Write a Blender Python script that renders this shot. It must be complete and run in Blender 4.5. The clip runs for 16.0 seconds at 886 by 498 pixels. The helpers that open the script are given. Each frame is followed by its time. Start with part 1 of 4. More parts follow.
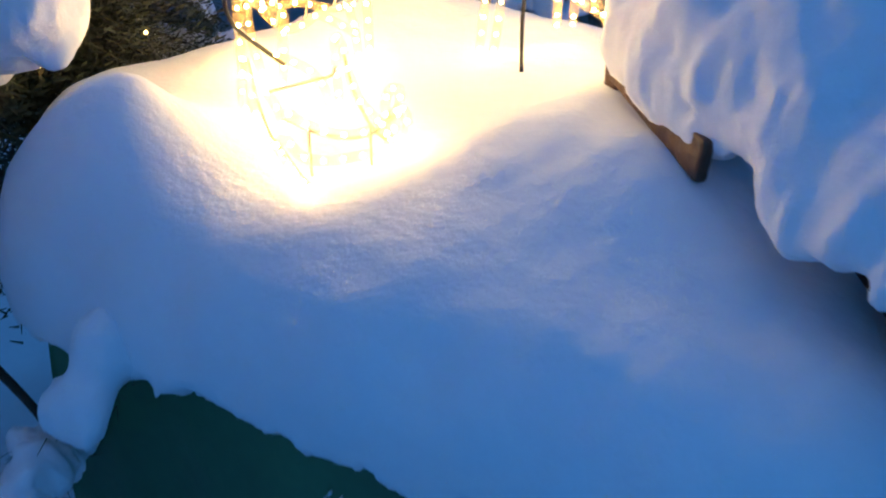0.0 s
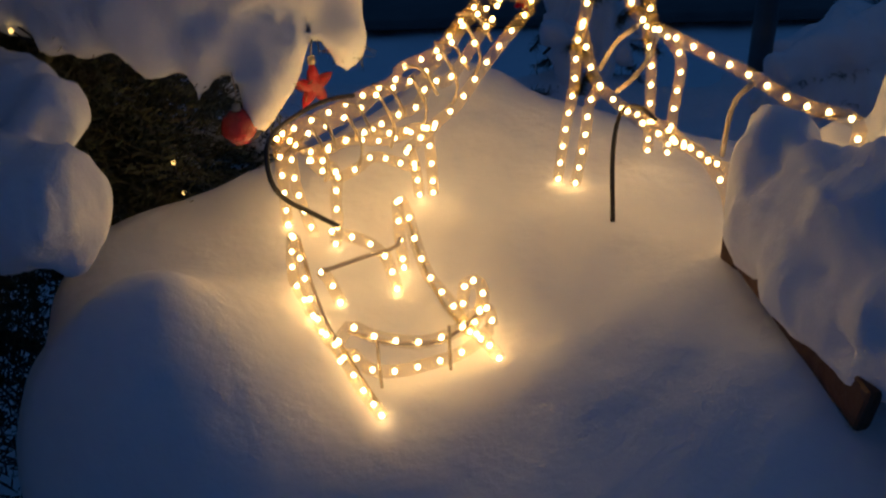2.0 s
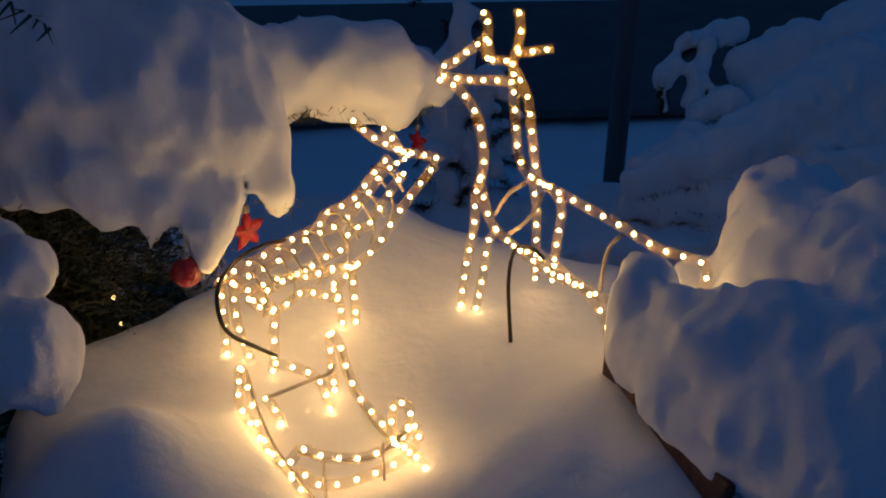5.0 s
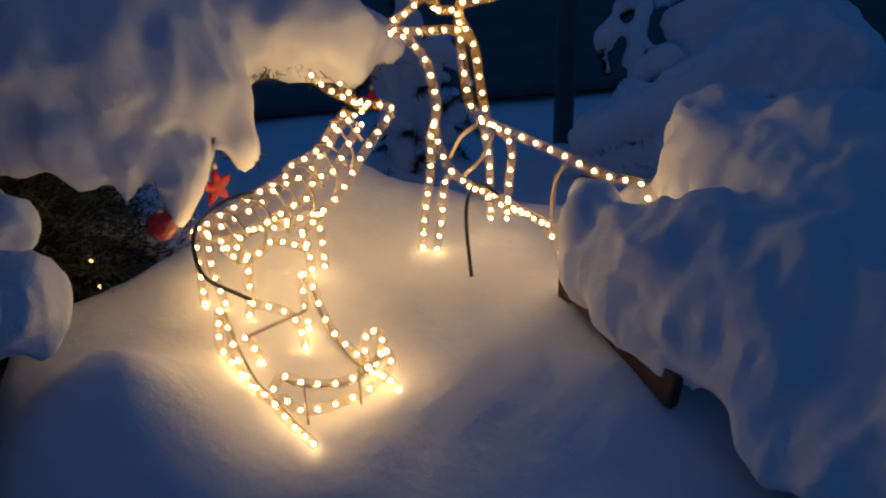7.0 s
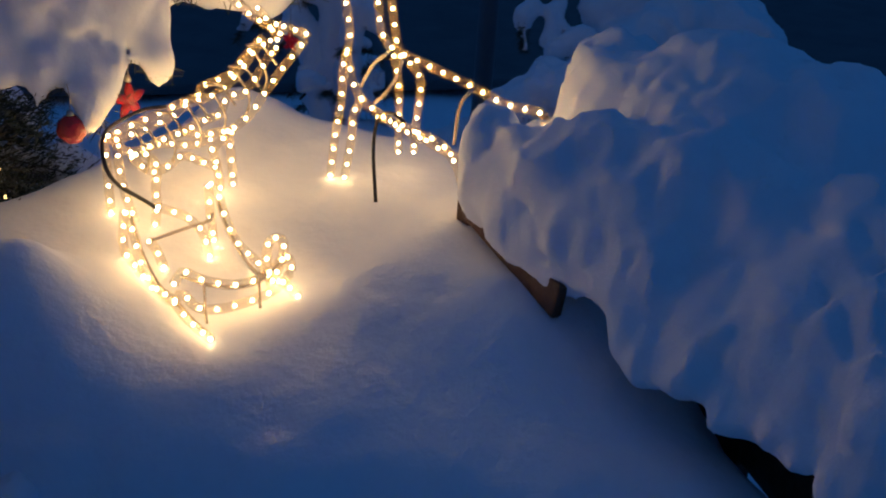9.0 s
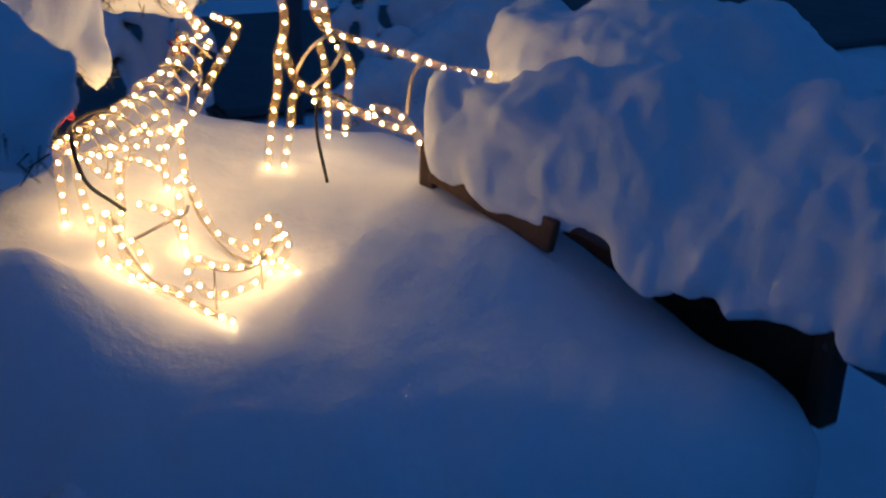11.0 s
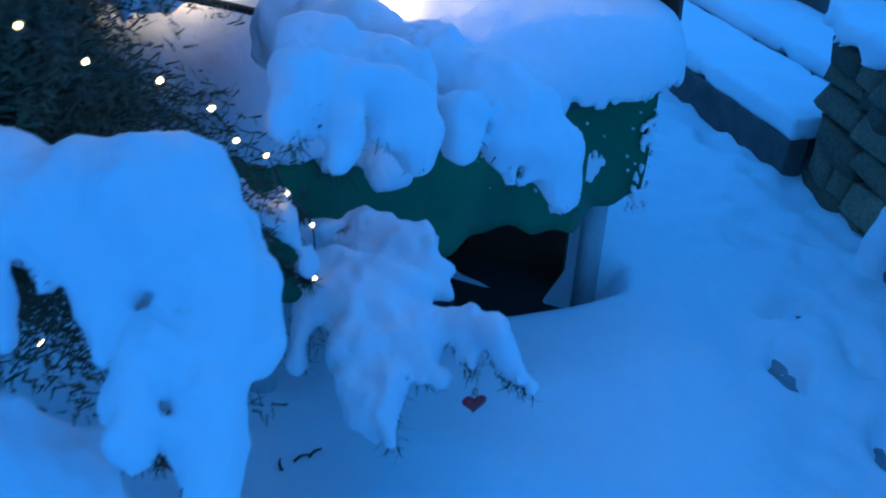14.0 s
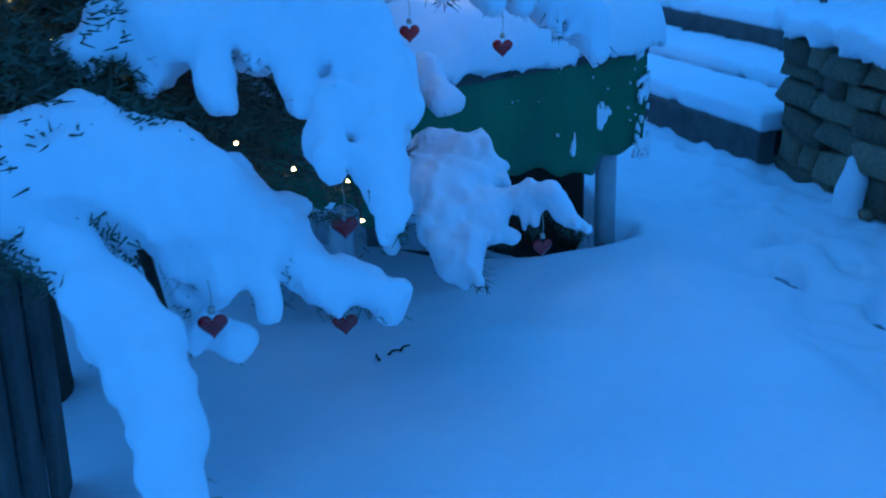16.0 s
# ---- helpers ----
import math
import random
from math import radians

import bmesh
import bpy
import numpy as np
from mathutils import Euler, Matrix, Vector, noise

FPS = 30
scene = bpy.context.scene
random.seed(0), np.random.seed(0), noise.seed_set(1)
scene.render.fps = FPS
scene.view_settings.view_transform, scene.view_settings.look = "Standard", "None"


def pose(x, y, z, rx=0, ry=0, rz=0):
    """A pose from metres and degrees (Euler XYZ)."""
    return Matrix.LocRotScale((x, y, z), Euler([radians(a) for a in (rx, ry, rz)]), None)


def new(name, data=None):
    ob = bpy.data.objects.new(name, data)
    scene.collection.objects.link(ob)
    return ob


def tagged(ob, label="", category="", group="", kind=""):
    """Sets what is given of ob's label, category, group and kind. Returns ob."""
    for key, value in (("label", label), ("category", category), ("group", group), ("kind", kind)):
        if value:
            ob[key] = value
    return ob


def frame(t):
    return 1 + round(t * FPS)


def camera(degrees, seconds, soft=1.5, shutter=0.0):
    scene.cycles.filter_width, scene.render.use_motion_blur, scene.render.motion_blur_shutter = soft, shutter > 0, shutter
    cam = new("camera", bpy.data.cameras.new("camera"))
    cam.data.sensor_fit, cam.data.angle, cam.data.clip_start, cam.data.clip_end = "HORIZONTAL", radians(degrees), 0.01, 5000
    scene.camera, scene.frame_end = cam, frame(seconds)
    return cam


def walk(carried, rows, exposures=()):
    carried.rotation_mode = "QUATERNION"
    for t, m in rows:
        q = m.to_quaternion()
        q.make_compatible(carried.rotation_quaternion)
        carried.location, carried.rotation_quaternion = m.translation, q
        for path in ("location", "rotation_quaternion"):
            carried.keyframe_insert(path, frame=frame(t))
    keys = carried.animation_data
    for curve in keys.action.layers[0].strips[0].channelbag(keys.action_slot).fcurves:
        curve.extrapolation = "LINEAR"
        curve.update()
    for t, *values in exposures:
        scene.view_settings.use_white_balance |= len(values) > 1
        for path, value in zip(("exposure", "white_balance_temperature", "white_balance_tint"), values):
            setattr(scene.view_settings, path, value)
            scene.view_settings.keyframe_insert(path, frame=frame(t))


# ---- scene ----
cam = camera(47.1, 16.0, soft=2.0, shutter=0.5)
METRES, EYE, TILT, LEAN, TURN = 3.2, 1.5, -27.5, -0.5, 0.0
ROWS = [
    (0.0, 0.0, 0.0, 0.0, 0.0, 0.0, 0.0),
    (0.5, -0.0001, 0.0438, 0.0281, 1.64, -2.1, 0.1),
    (1.0, -0.0006, 0.0689, 0.0504, 3.01, -2.76, 0.15),
    (1.5, -0.0073, 0.0731, 0.0649, 3.04, -3.81, 0.16),
    (2.0, -0.0195, 0.0536, 0.0816, 0.98, -3.78, 1.75),
    (2.5, -0.0321, 0.0381, 0.0929, -2.25, -2.78, 2.98),
    (3.0, -0.0383, 0.0282, 0.0988, -5.27, -1.03, 3.2),
    (3.5, -0.0395, 0.0175, 0.101, -6.37, -0.56, 2.88),
    (6.0, -0.0458, -0.0118, 0.0966, -7.71, 0.56, 4.5),
    (6.5, -0.0516, -0.0192, 0.0877, -8.36, 0.09, 5.9),
    (7.0, -0.0469, -0.0242, 0.0816, -9.21, -0.28, 6.59),
    (7.5, -0.0335, -0.0325, 0.0693, -9.47, -0.59, 5.35),
    (8.0, -0.0165, -0.0448, 0.0561, -8.71, -0.96, 3.06),
    (10.5, -0.1214, -0.0325, 0.0322, -25.02, 0.73, 8.63),
    (11.0, -0.1463, -0.0228, 0.0315, -29.02, -0.39, 11.74),
    (11.5, -0.2136, -0.0276, 0.0236, -39.57, -4.7, 17.58),
    (12.0, -0.2649, -0.0164, 0.0224, -48.03, -8.92, 21.53),
    (12.5, -0.3217, 0.0015, 0.0354, -52.56, -12.25, 23.19),
    (13.0, -0.3953, -0.003, 0.0342, -59.17, -15.11, 21.43),
    (13.5, -0.4628, 0.0046, 0.033, -60.66, -15.94, 22.72),
    (14.0, -0.5154, 0.0177, 0.039, -60.94, -16.59, 21.44),
    (14.5, -0.574, 0.0063, 0.006, -67.26, -13.56, 21.73),
    (15.0, -0.5962, 0.0085, -0.0097, -64.07, -12.74, 26.78),
    (15.5, -0.6298, 0.027, -0.0273, -63.4, -11.85, 28.8),
    (16.0, -0.6801, 0.0331, -0.0455, -63.7, -8.86, 27.14),
]
EXPOSURES = [(0.0, 2.5, 8050, 1), (0.3, 2.15, 8000, 3), (0.7, 1.0, 8100, 5), (1.2, 0.25, 8200, 8), (1.6, 0.0, 8300, 9), (3.7, 0.1, 8200, 9), (7.0, 0.2, 7400, 10), (8.2, 0.35, 7000, 10), (10.4, 0.9, 6600, 10),
             (11.2, 0.75, 6550, 10), (11.5, 0.8, 6550, 9), (12.0, 1.4, 6300, 8), (12.6, 2.1, 6200, 5), (13.3, 2.85, 6250, 0), (14.0, 3.33, 6350, -2), (16.0, 3.42, 6550, -2)]
walk(cam, [(t, pose(0, 0, EYE, TILT, LEAN, TURN) @ pose(METRES * x, METRES * y, METRES * z, 90 + pitch, roll, yaw)) for t, x, y, z, yaw, pitch, roll in ROWS], EXPOSURES)

# ---- dusk sky ----
world = bpy.data.worlds.new("dusk")
scene.world = world
world.use_nodes = True
wn, wl = world.node_tree.nodes, world.node_tree.links
sky_bg = wn["Background"]
sky_geo = wn.new("ShaderNodeNewGeometry")
sky_sep = wn.new("ShaderNodeSeparateXYZ")
sky_ramp = wn.new("ShaderNodeValToRGB")
wl.new(sky_geo.outputs["Normal"], sky_sep.inputs[0])
wl.new(sky_sep.outputs["Z"], sky_ramp.inputs[0])
wl.new(sky_ramp.outputs[0], sky_bg.inputs["Color"])
sky_ramp.color_ramp.elements[0].position, sky_ramp.color_ramp.elements[0].color = 0.0, (0.022, 0.15, 0.52, 1)
sky_ramp.color_ramp.elements[1].position, sky_ramp.color_ramp.elements[1].color = 0.9, (0.022, 0.215, 0.78, 1)
sky_bg.inputs["Strength"].default_value = 0.235


# ---- materials ----
def material(name, base, rough=0.6, metal=0.0, spots=None, scale=8.0, bump=0.0, bump_scale=60.0, vary=0.0, coat=0.0):
    """A surface with its colour varied at two scales and a fine relief."""
    m = bpy.data.materials.new(name)
    m.use_nodes = True
    n, l = m.node_tree.nodes, m.node_tree.links
    b = n["Principled BSDF"]
    b.inputs["Roughness"].default_value, b.inputs["Metallic"].default_value = rough, metal
    b.inputs["Coat Weight"].default_value = coat
    co = n.new("ShaderNodeTexCoord")
    big, fine = n.new("ShaderNodeTexNoise"), n.new("ShaderNodeTexNoise")
    for tex, s in ((big, scale), (fine, scale * 9)):
        tex.inputs["Scale"].default_value, tex.inputs["Detail"].default_value = s, 5.0
        l.new(co.outputs["Object"], tex.inputs["Vector"])
    add = n.new("ShaderNodeMath")
    add.operation = "MULTIPLY_ADD"
    l.new(fine.outputs["Fac"], add.inputs[0])
    add.inputs[1].default_value = 0.4
    l.new(big.outputs["Fac"], add.inputs[2])
    ramp = n.new("ShaderNodeValToRGB")
    ramp.color_ramp.elements[0].position, ramp.color_ramp.elements[1].position = 0.5, 0.9
    ramp.color_ramp.elements[0].color = (*base, 1)
    ramp.color_ramp.elements[1].color = (*(spots or [c * 0.75 for c in base]), 1)
    l.new(add.outputs[0], ramp.inputs[0])
    tone = ramp.outputs[0]
    if vary:
        info, gain, mul = n.new("ShaderNodeObjectInfo"), n.new("ShaderNodeMapRange"), n.new("ShaderNodeVectorMath")
        gain.inputs["To Min"].default_value, gain.inputs["To Max"].default_value = 1 - vary, 1 + vary
        mul.operation = "MULTIPLY"
        l.new(info.outputs["Random"], gain.inputs["Value"])
        l.new(tone, mul.inputs[0])
        l.new(gain.outputs[0], mul.inputs[1])
        tone = mul.outputs[0]
    l.new(tone, b.inputs["Base Color"])
    if bump:
        rel, bp = n.new("ShaderNodeTexNoise"), n.new("ShaderNodeBump")
        rel.inputs["Scale"].default_value, rel.inputs["Detail"].default_value = bump_scale, 6.0
        l.new(co.outputs["Object"], rel.inputs["Vector"])
        l.new(rel.outputs["Fac"], bp.inputs["Height"])
        bp.inputs["Strength"].default_value, bp.inputs["Distance"].default_value = bump, 0.01
        l.new(bp.outputs[0], b.inputs["Normal"])
    return m


def glowing(name, colour, strength):
    m = bpy.data.materials.new(name)
    m.use_nodes = True
    b = m.node_tree.nodes["Principled BSDF"]
    b.inputs["Base Color"].default_value = (*colour, 1)
    b.inputs["Emission Color"].default_value = (*colour, 1)
    b.inputs["Emission Strength"].default_value = strength
    return m


def clear_plastic(name, colour, share):
    """Clear PVC hose: mostly lets the light through."""
    m = bpy.data.materials.new(name)
    m.use_nodes = True
    n, l = m.node_tree.nodes, m.node_tree.links
    b = n["Principled BSDF"]
    b.inputs["Base Color"].default_value, b.inputs["Roughness"].default_value = (*colour, 1), 0.12
    clear, mix = n.new("ShaderNodeBsdfTransparent"), n.new("ShaderNodeMixShader")
    mix.inputs[0].default_value = share
    l.new(clear.outputs[0], mix.inputs[1])
    l.new(b.outputs[0], mix.inputs[2])
    l.new(mix.outputs[0], n["Material Output"].inputs["Surface"])
    return m


SNOW = material("snow", (0.86, 0.88, 0.9), 0.75, spots=(0.8, 0.83, 0.87), scale=5, bump=0.2, bump_scale=55)
GROUND_SNOW = material("trodden_snow", (0.84, 0.86, 0.89), 0.8, spots=(0.77, 0.8, 0.85), scale=3, bump=0.3, bump_scale=30)
CLOTH = material("green_oilcloth", (0.028, 0.18, 0.075), 0.5, spots=(0.02, 0.13, 0.058), scale=6, bump=0.2, bump_scale=25)
WOOD = material("brown_wood", (0.11, 0.042, 0.018), 0.55, spots=(0.05, 0.02, 0.01), scale=14, bump=0.4, bump_scale=50)
GREY_WOOD = material("grey_wood", (0.12, 0.11, 0.1), 0.8, spots=(0.06, 0.055, 0.05), scale=12, bump=0.5, bump_scale=40)
STONE = material("wall_stone", (0.3, 0.22, 0.13), 0.9, spots=(0.16, 0.12, 0.08), scale=10, bump=0.7, bump_scale=35, vary=0.45)
BARK = material("bark", (0.07, 0.05, 0.035), 0.9, scale=30, bump=0.8, bump_scale=70)
NEEDLE = material("fir_needles", (0.05, 0.075, 0.035), 0.6, spots=(0.06, 0.05, 0.025), scale=20)
ASPHALT = material("asphalt", (0.12, 0.115, 0.115), 0.85, scale=4, bump=0.3, bump_scale=80)
# near-black: paints the shade under the table and fills the stone wall's joints
SHADE_AND_FILL = material("shade_and_fill", (0.035, 0.03, 0.026), 0.95, scale=12, bump=0.6, bump_scale=40)
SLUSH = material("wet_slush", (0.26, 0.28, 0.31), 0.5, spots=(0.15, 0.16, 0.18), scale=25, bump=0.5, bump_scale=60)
STEEL = material("painted_steel", (0.6, 0.61, 0.62), 0.45, scale=10)
DARK_STEEL = material("dark_steel", (0.13, 0.14, 0.15), 0.5, scale=10)
WIRE = material("frame_wire", (0.5, 0.45, 0.38), 0.35, metal=0.6, scale=20)
CABLE = material("black_cable", (0.012, 0.012, 0.012), 0.5, scale=30)
RED = material("red_glitter", (0.5, 0.004, 0.012), 0.22, spots=(0.28, 0.002, 0.006), scale=60, bump=0.4, bump_scale=220, coat=0.5)
HOSE = clear_plastic("clear_hose", (0.62, 0.46, 0.2), 0.17)
BULB = glowing("bulb_glow", (1.0, 0.665, 0.31), 19.5)
FAIRY = glowing("fairy_glow", (1.0, 0.68, 0.26), 1.8)


# ---- mesh helpers ----
def link(name, verts, faces, mat, parent=None, smooth=True, label=""):
    me = bpy.data.meshes.new(name)
    me.from_pydata([tuple(v) for v in verts], [], [tuple(f) for f in faces])
    me.materials.append(mat)
    me.polygons.foreach_set("use_smooth", [smooth] * len(me.polygons))
    me.update()
    ob = new(name, me)
    ob.parent = parent
    return tagged(ob, label)


def part(name, bm, mat, parent=None, label="", smooth=False):
    me = bpy.data.meshes.new(name)
    bmesh.ops.recalc_face_normals(bm, faces=bm.faces)
    bm.to_mesh(me)
    bm.free()
    me.materials.append(mat)
    me.polygons.foreach_set("use_smooth", [smooth] * len(me.polygons))
    ob = new(name, me)
    ob.parent = parent
    return tagged(ob, label)


def empty(name, m, label, category, group="", kind=""):
    ob = new(name)
    ob.matrix_world = m
    return tagged(ob, label, category, group, kind)


def box_bm(size, m=None, bevel=0.004, segments=2, bm=None):
    bm = bm or bmesh.new()
    made = bmesh.ops.create_cube(bm, size=1.0, matrix=(m or Matrix()) @ Matrix.Diagonal((*size, 1)))
    edges = {e for v in made["verts"] for e in v.link_edges}
    if bevel:
        bmesh.ops.bevel(bm, geom=list(edges), offset=bevel, segments=segments, affect="EDGES", profile=0.5)
    return bm


def smooth_line(points, step):
    """Points along a Catmull-Rom curve through the given ones, at even steps."""
    p = [Vector(q) for q in points]
    p = [p[0] * 2 - p[1], *p, p[-1] * 2 - p[-2]]
    fine = []
    for i in range(1, len(p) - 2):
        for k in range(12):
            t = k / 12
            fine.append(0.5 * (2 * p[i] + (p[i + 1] - p[i - 1]) * t + (2 * p[i - 1] - 5 * p[i] + 4 * p[i + 1] - p[i + 2]) * t * t
                               + (3 * p[i] - p[i - 1] - 3 * p[i + 1] + p[i + 2]) * t ** 3))
    fine.append(p[-2])
    out, left = [fine[0]], step
    for a, b in zip(fine, fine[1:]):
        d = (b - a).length
        while d > 1e-9 and left <= d:
            a = a + (b - a) * (left / d)
            out.append(a)
            d, left = (b - a).length, step
        left -= d
    if (out[-1] - fine[-1]).length > step * 0.4:
        out.append(fine[-1])
    return out


def tube(points, radius, sides=8, taper=1.0):
    """Vertices and faces of a closed hose along points; taper: the end's radius as a share."""
    verts, faces, n = [], [], len(points)
    up = Vector((0.31, 0.17, 0.93))
    for i, p in enumerate(points):
        d = (points[min(i + 1, n - 1)] - points[max(i - 1, 0)]).normalized()
        u = d.cross(up).normalized()
        w = d.cross(u)
        r = radius * (1 + (taper - 1) * i / max(n - 1, 1))
        verts += [p + (u * math.cos(a) + w * math.sin(a)) * r for a in (2 * math.pi * k / sides for k in range(sides))]
    for i in range(n - 1):
        for k in range(sides):
            a, b = i * sides + k, i * sides + (k + 1) % sides
            faces.append((a, b, b + sides, a + sides))
    faces += [tuple(range(sides))[::-1], tuple(range((n - 1) * sides, n * sides))]
    return verts, faces


def lump(centre, r, verts, faces, squash=1.0):
    """Adds a small faceted ball."""
    t = (1 + 5 ** 0.5) / 2
    base = [(-1, t, 0), (1, t, 0), (-1, -t, 0), (1, -t, 0), (0, -1, t), (0, 1, t), (0, -1, -t), (0, 1, -t), (t, 0, -1), (t, 0, 1), (-t, 0, -1), (-t, 0, 1)]
    tri = [(0, 11, 5), (0, 5, 1), (0, 1, 7), (0, 7, 10), (0, 10, 11), (1, 5, 9), (5, 11, 4), (11, 10, 2), (10, 7, 6), (7, 1, 8), (3, 9, 4), (3, 4, 2), (3, 2, 6), (3, 6, 8), (3, 8, 9), (4, 9, 5), (2, 4, 11), (6, 2, 10), (8, 6, 7), (9, 8, 1)]
    k = len(verts)
    verts += [Vector(centre) + Vector(q).normalized() * r * 1.0 for q in base]
    faces += [tuple(k + i for i in f) for f in tri]


# ---- snow masses: smooth unions of drifts, meshed on a lattice ----
LATTICE = np.random.RandomState(5).rand(32, 32, 32).astype(np.float32) * 2 - 1


def value_noise(x, y, z):
    xi, yi, zi = np.floor(x).astype(int), np.floor(y).astype(int), np.floor(z).astype(int)
    fx, fy, fz = x - xi, y - yi, z - zi
    fx, fy, fz = (f * f * (3 - 2 * f) for f in (fx, fy, fz))
    g = lambda a, b, c: LATTICE[(xi + a) % 32, (yi + b) % 32, (zi + c) % 32]
    mixed = lambda a, b, f: a + (b - a) * f
    return mixed(mixed(mixed(g(0, 0, 0), g(1, 0, 0), fx), mixed(g(0, 1, 0), g(1, 1, 0), fx), fy),
                 mixed(mixed(g(0, 0, 1), g(1, 0, 1), fx), mixed(g(0, 1, 1), g(1, 1, 1), fx), fy), fz)


def nets(f, origin, h):
    """Surface nets: vertices and quads where f changes sign."""
    s = f < 0
    nx, ny, nz = f.shape
    count = np.zeros((nx - 1, ny - 1, nz - 1), np.int16)
    total = np.zeros((nx - 1, ny - 1, nz - 1, 3), np.float32)
    corner = lambda a, o: a[o[0]:nx - 1 + o[0], o[1]:ny - 1 + o[1], o[2]:nz - 1 + o[2]]
    for axis in range(3):
        for o1 in (0, 1):
            for o2 in (0, 1):
                o = [o1, o2]
                o.insert(axis, 0)
                q = list(o)
                q[axis] = 1
                fa, fb = corner(f, o), corner(f, q)
                hit = corner(s, o) != corner(s, q)
                t = np.where(hit, fa / np.where(hit, fa - fb, 1), 0)
                for c in range(3):
                    total[..., c] += np.where(hit, t if c == axis else o[c], 0)
                count += hit
    cells = np.argwhere(count > 0)
    index = np.full(count.shape, -1, np.int64)
    index[tuple(cells.T)] = np.arange(len(cells))
    verts = (cells + total[tuple(cells.T)] / count[tuple(cells.T)][:, None]) * h + origin
    faces = []
    for axis in range(3):
        lo, hi = [slice(1, -1)] * 3, [slice(1, -1)] * 3
        lo[axis], hi[axis] = slice(0, -1), slice(1, None)
        cross = np.argwhere(s[tuple(lo)] != s[tuple(hi)])
        if not len(cross):
            continue
        add = np.ones(3, int)
        add[axis] = 0
        e = cross + add
        b, c = [(1, 2), (2, 0), (0, 1)][axis]
        quad = []
        for db, dc in ((-1, -1), (0, -1), (0, 0), (-1, 0)):
            k = e.copy()
            k[:, b] += db
            k[:, c] += dc
            quad.append(index[tuple(k.T)])
        quad = np.stack(quad, 1)
        inside = s[tuple(e.T)]
        quad[~inside] = quad[~inside][:, ::-1]
        faces.append(quad[(quad >= 0).all(1)])
    return verts, np.concatenate(faces)


def drift(name, spines, h, mat, parent=None, blend=0.04, rough=0.012, fringe=0.0, grain=0.4, streak=0.0, label="", extra=None, low=None, high=None):
    """A snow mass from tapered spines (a, b, ra, rb), melted into one another. extra: a further field of x, y, z."""
    pts = np.array([[*s[0], s[2]] for s in spines] + [[*s[1], s[3]] for s in spines]) if spines else np.zeros((0, 4))
    lo = (pts[:, :3] - pts[:, 3:]).min(0) - 0.05 if low is None else np.array(low, float)
    hi = (pts[:, :3] + pts[:, 3:]).max(0) + 0.05 if high is None else np.array(high, float)
    dim = np.ceil((hi - lo) / h).astype(int) + 1
    X, Y, Z = (lo[i] + h * np.arange(dim[i]) for i in range(3))
    gx, gy, gz = (a.astype(np.float32) for a in np.meshgrid(X, Y, Z, indexing="ij"))
    f = extra(gx, gy, gz).astype(np.float32) if extra else np.full(dim, 9.0, np.float32)
    for a, b, ra, rb in spines:
        a, b = np.array(a, float), np.array(b, float)
        reach = max(ra, rb) + blend + 0.06
        i0 = np.clip(np.floor((np.minimum(a, b) - reach - lo) / h).astype(int), 0, dim - 1)
        i1 = np.clip(np.ceil((np.maximum(a, b) + reach - lo) / h).astype(int) + 1, 1, dim)
        w = tuple(slice(p, q) for p, q in zip(i0, i1))
        x, y, z = gx[w] - a[0], gy[w] - a[1], gz[w] - a[2]
        d = b - a
        t = np.clip((x * d[0] + y * d[1] + z * d[2]) / max(d @ d, 1e-9), 0, 1)
        g = np.sqrt((x - t * d[0]) ** 2 + (y - t * d[1]) ** 2 + (z - t * d[2]) ** 2) - (ra + (rb - ra) * t)
        k = np.maximum(blend - np.abs(f[w] - g), 0) / blend
        f[w] = np.minimum(f[w], g) - k * k * blend * 0.25
    f += rough * (value_noise(gx * 11, gy * 11, gz * 8) + grain * value_noise(gx * 31 + 7, gy * 31, gz * 26))
    if streak:
        f += streak * (value_noise(gx * 27 + 3, gy * 27, gz * 6) + 0.6 * value_noise(gx * 55, gy * 55, gz * 13 + 2))
    if fringe:
        f += fringe * np.abs(value_noise(gx * 60, gy * 60, gz * 22))
    f[0], f[-1], f[:, 0], f[:, -1], f[:, :, 0], f[:, :, -1] = (1.0,) * 6
    v, q = nets(f, lo, h)
    return link(name, v, q.tolist(), mat, parent, True, label)


# ---- plan of the table ----
FR, FL = Vector((0.265, 0.553, 0)), Vector((-0.445, 0.981, 0))
SR, BR, BM, BL = Vector((0.40, 0.59, 0)), Vector((0.36, 1.40, 0)), Vector((-0.06, 1.58, 0)), Vector((-0.49, 1.26, 0))
CORNERS = (FR, SR, BR, BM, BL, FL)
SHELTER = tuple(Vector((x, y, 0)) for x, y in ((0.20, 0.69), (0.50, 0.70), (0.76, 0.92), (0.82, 1.2), (0.66, 1.55), (0.36, 1.5)))  # under the bench

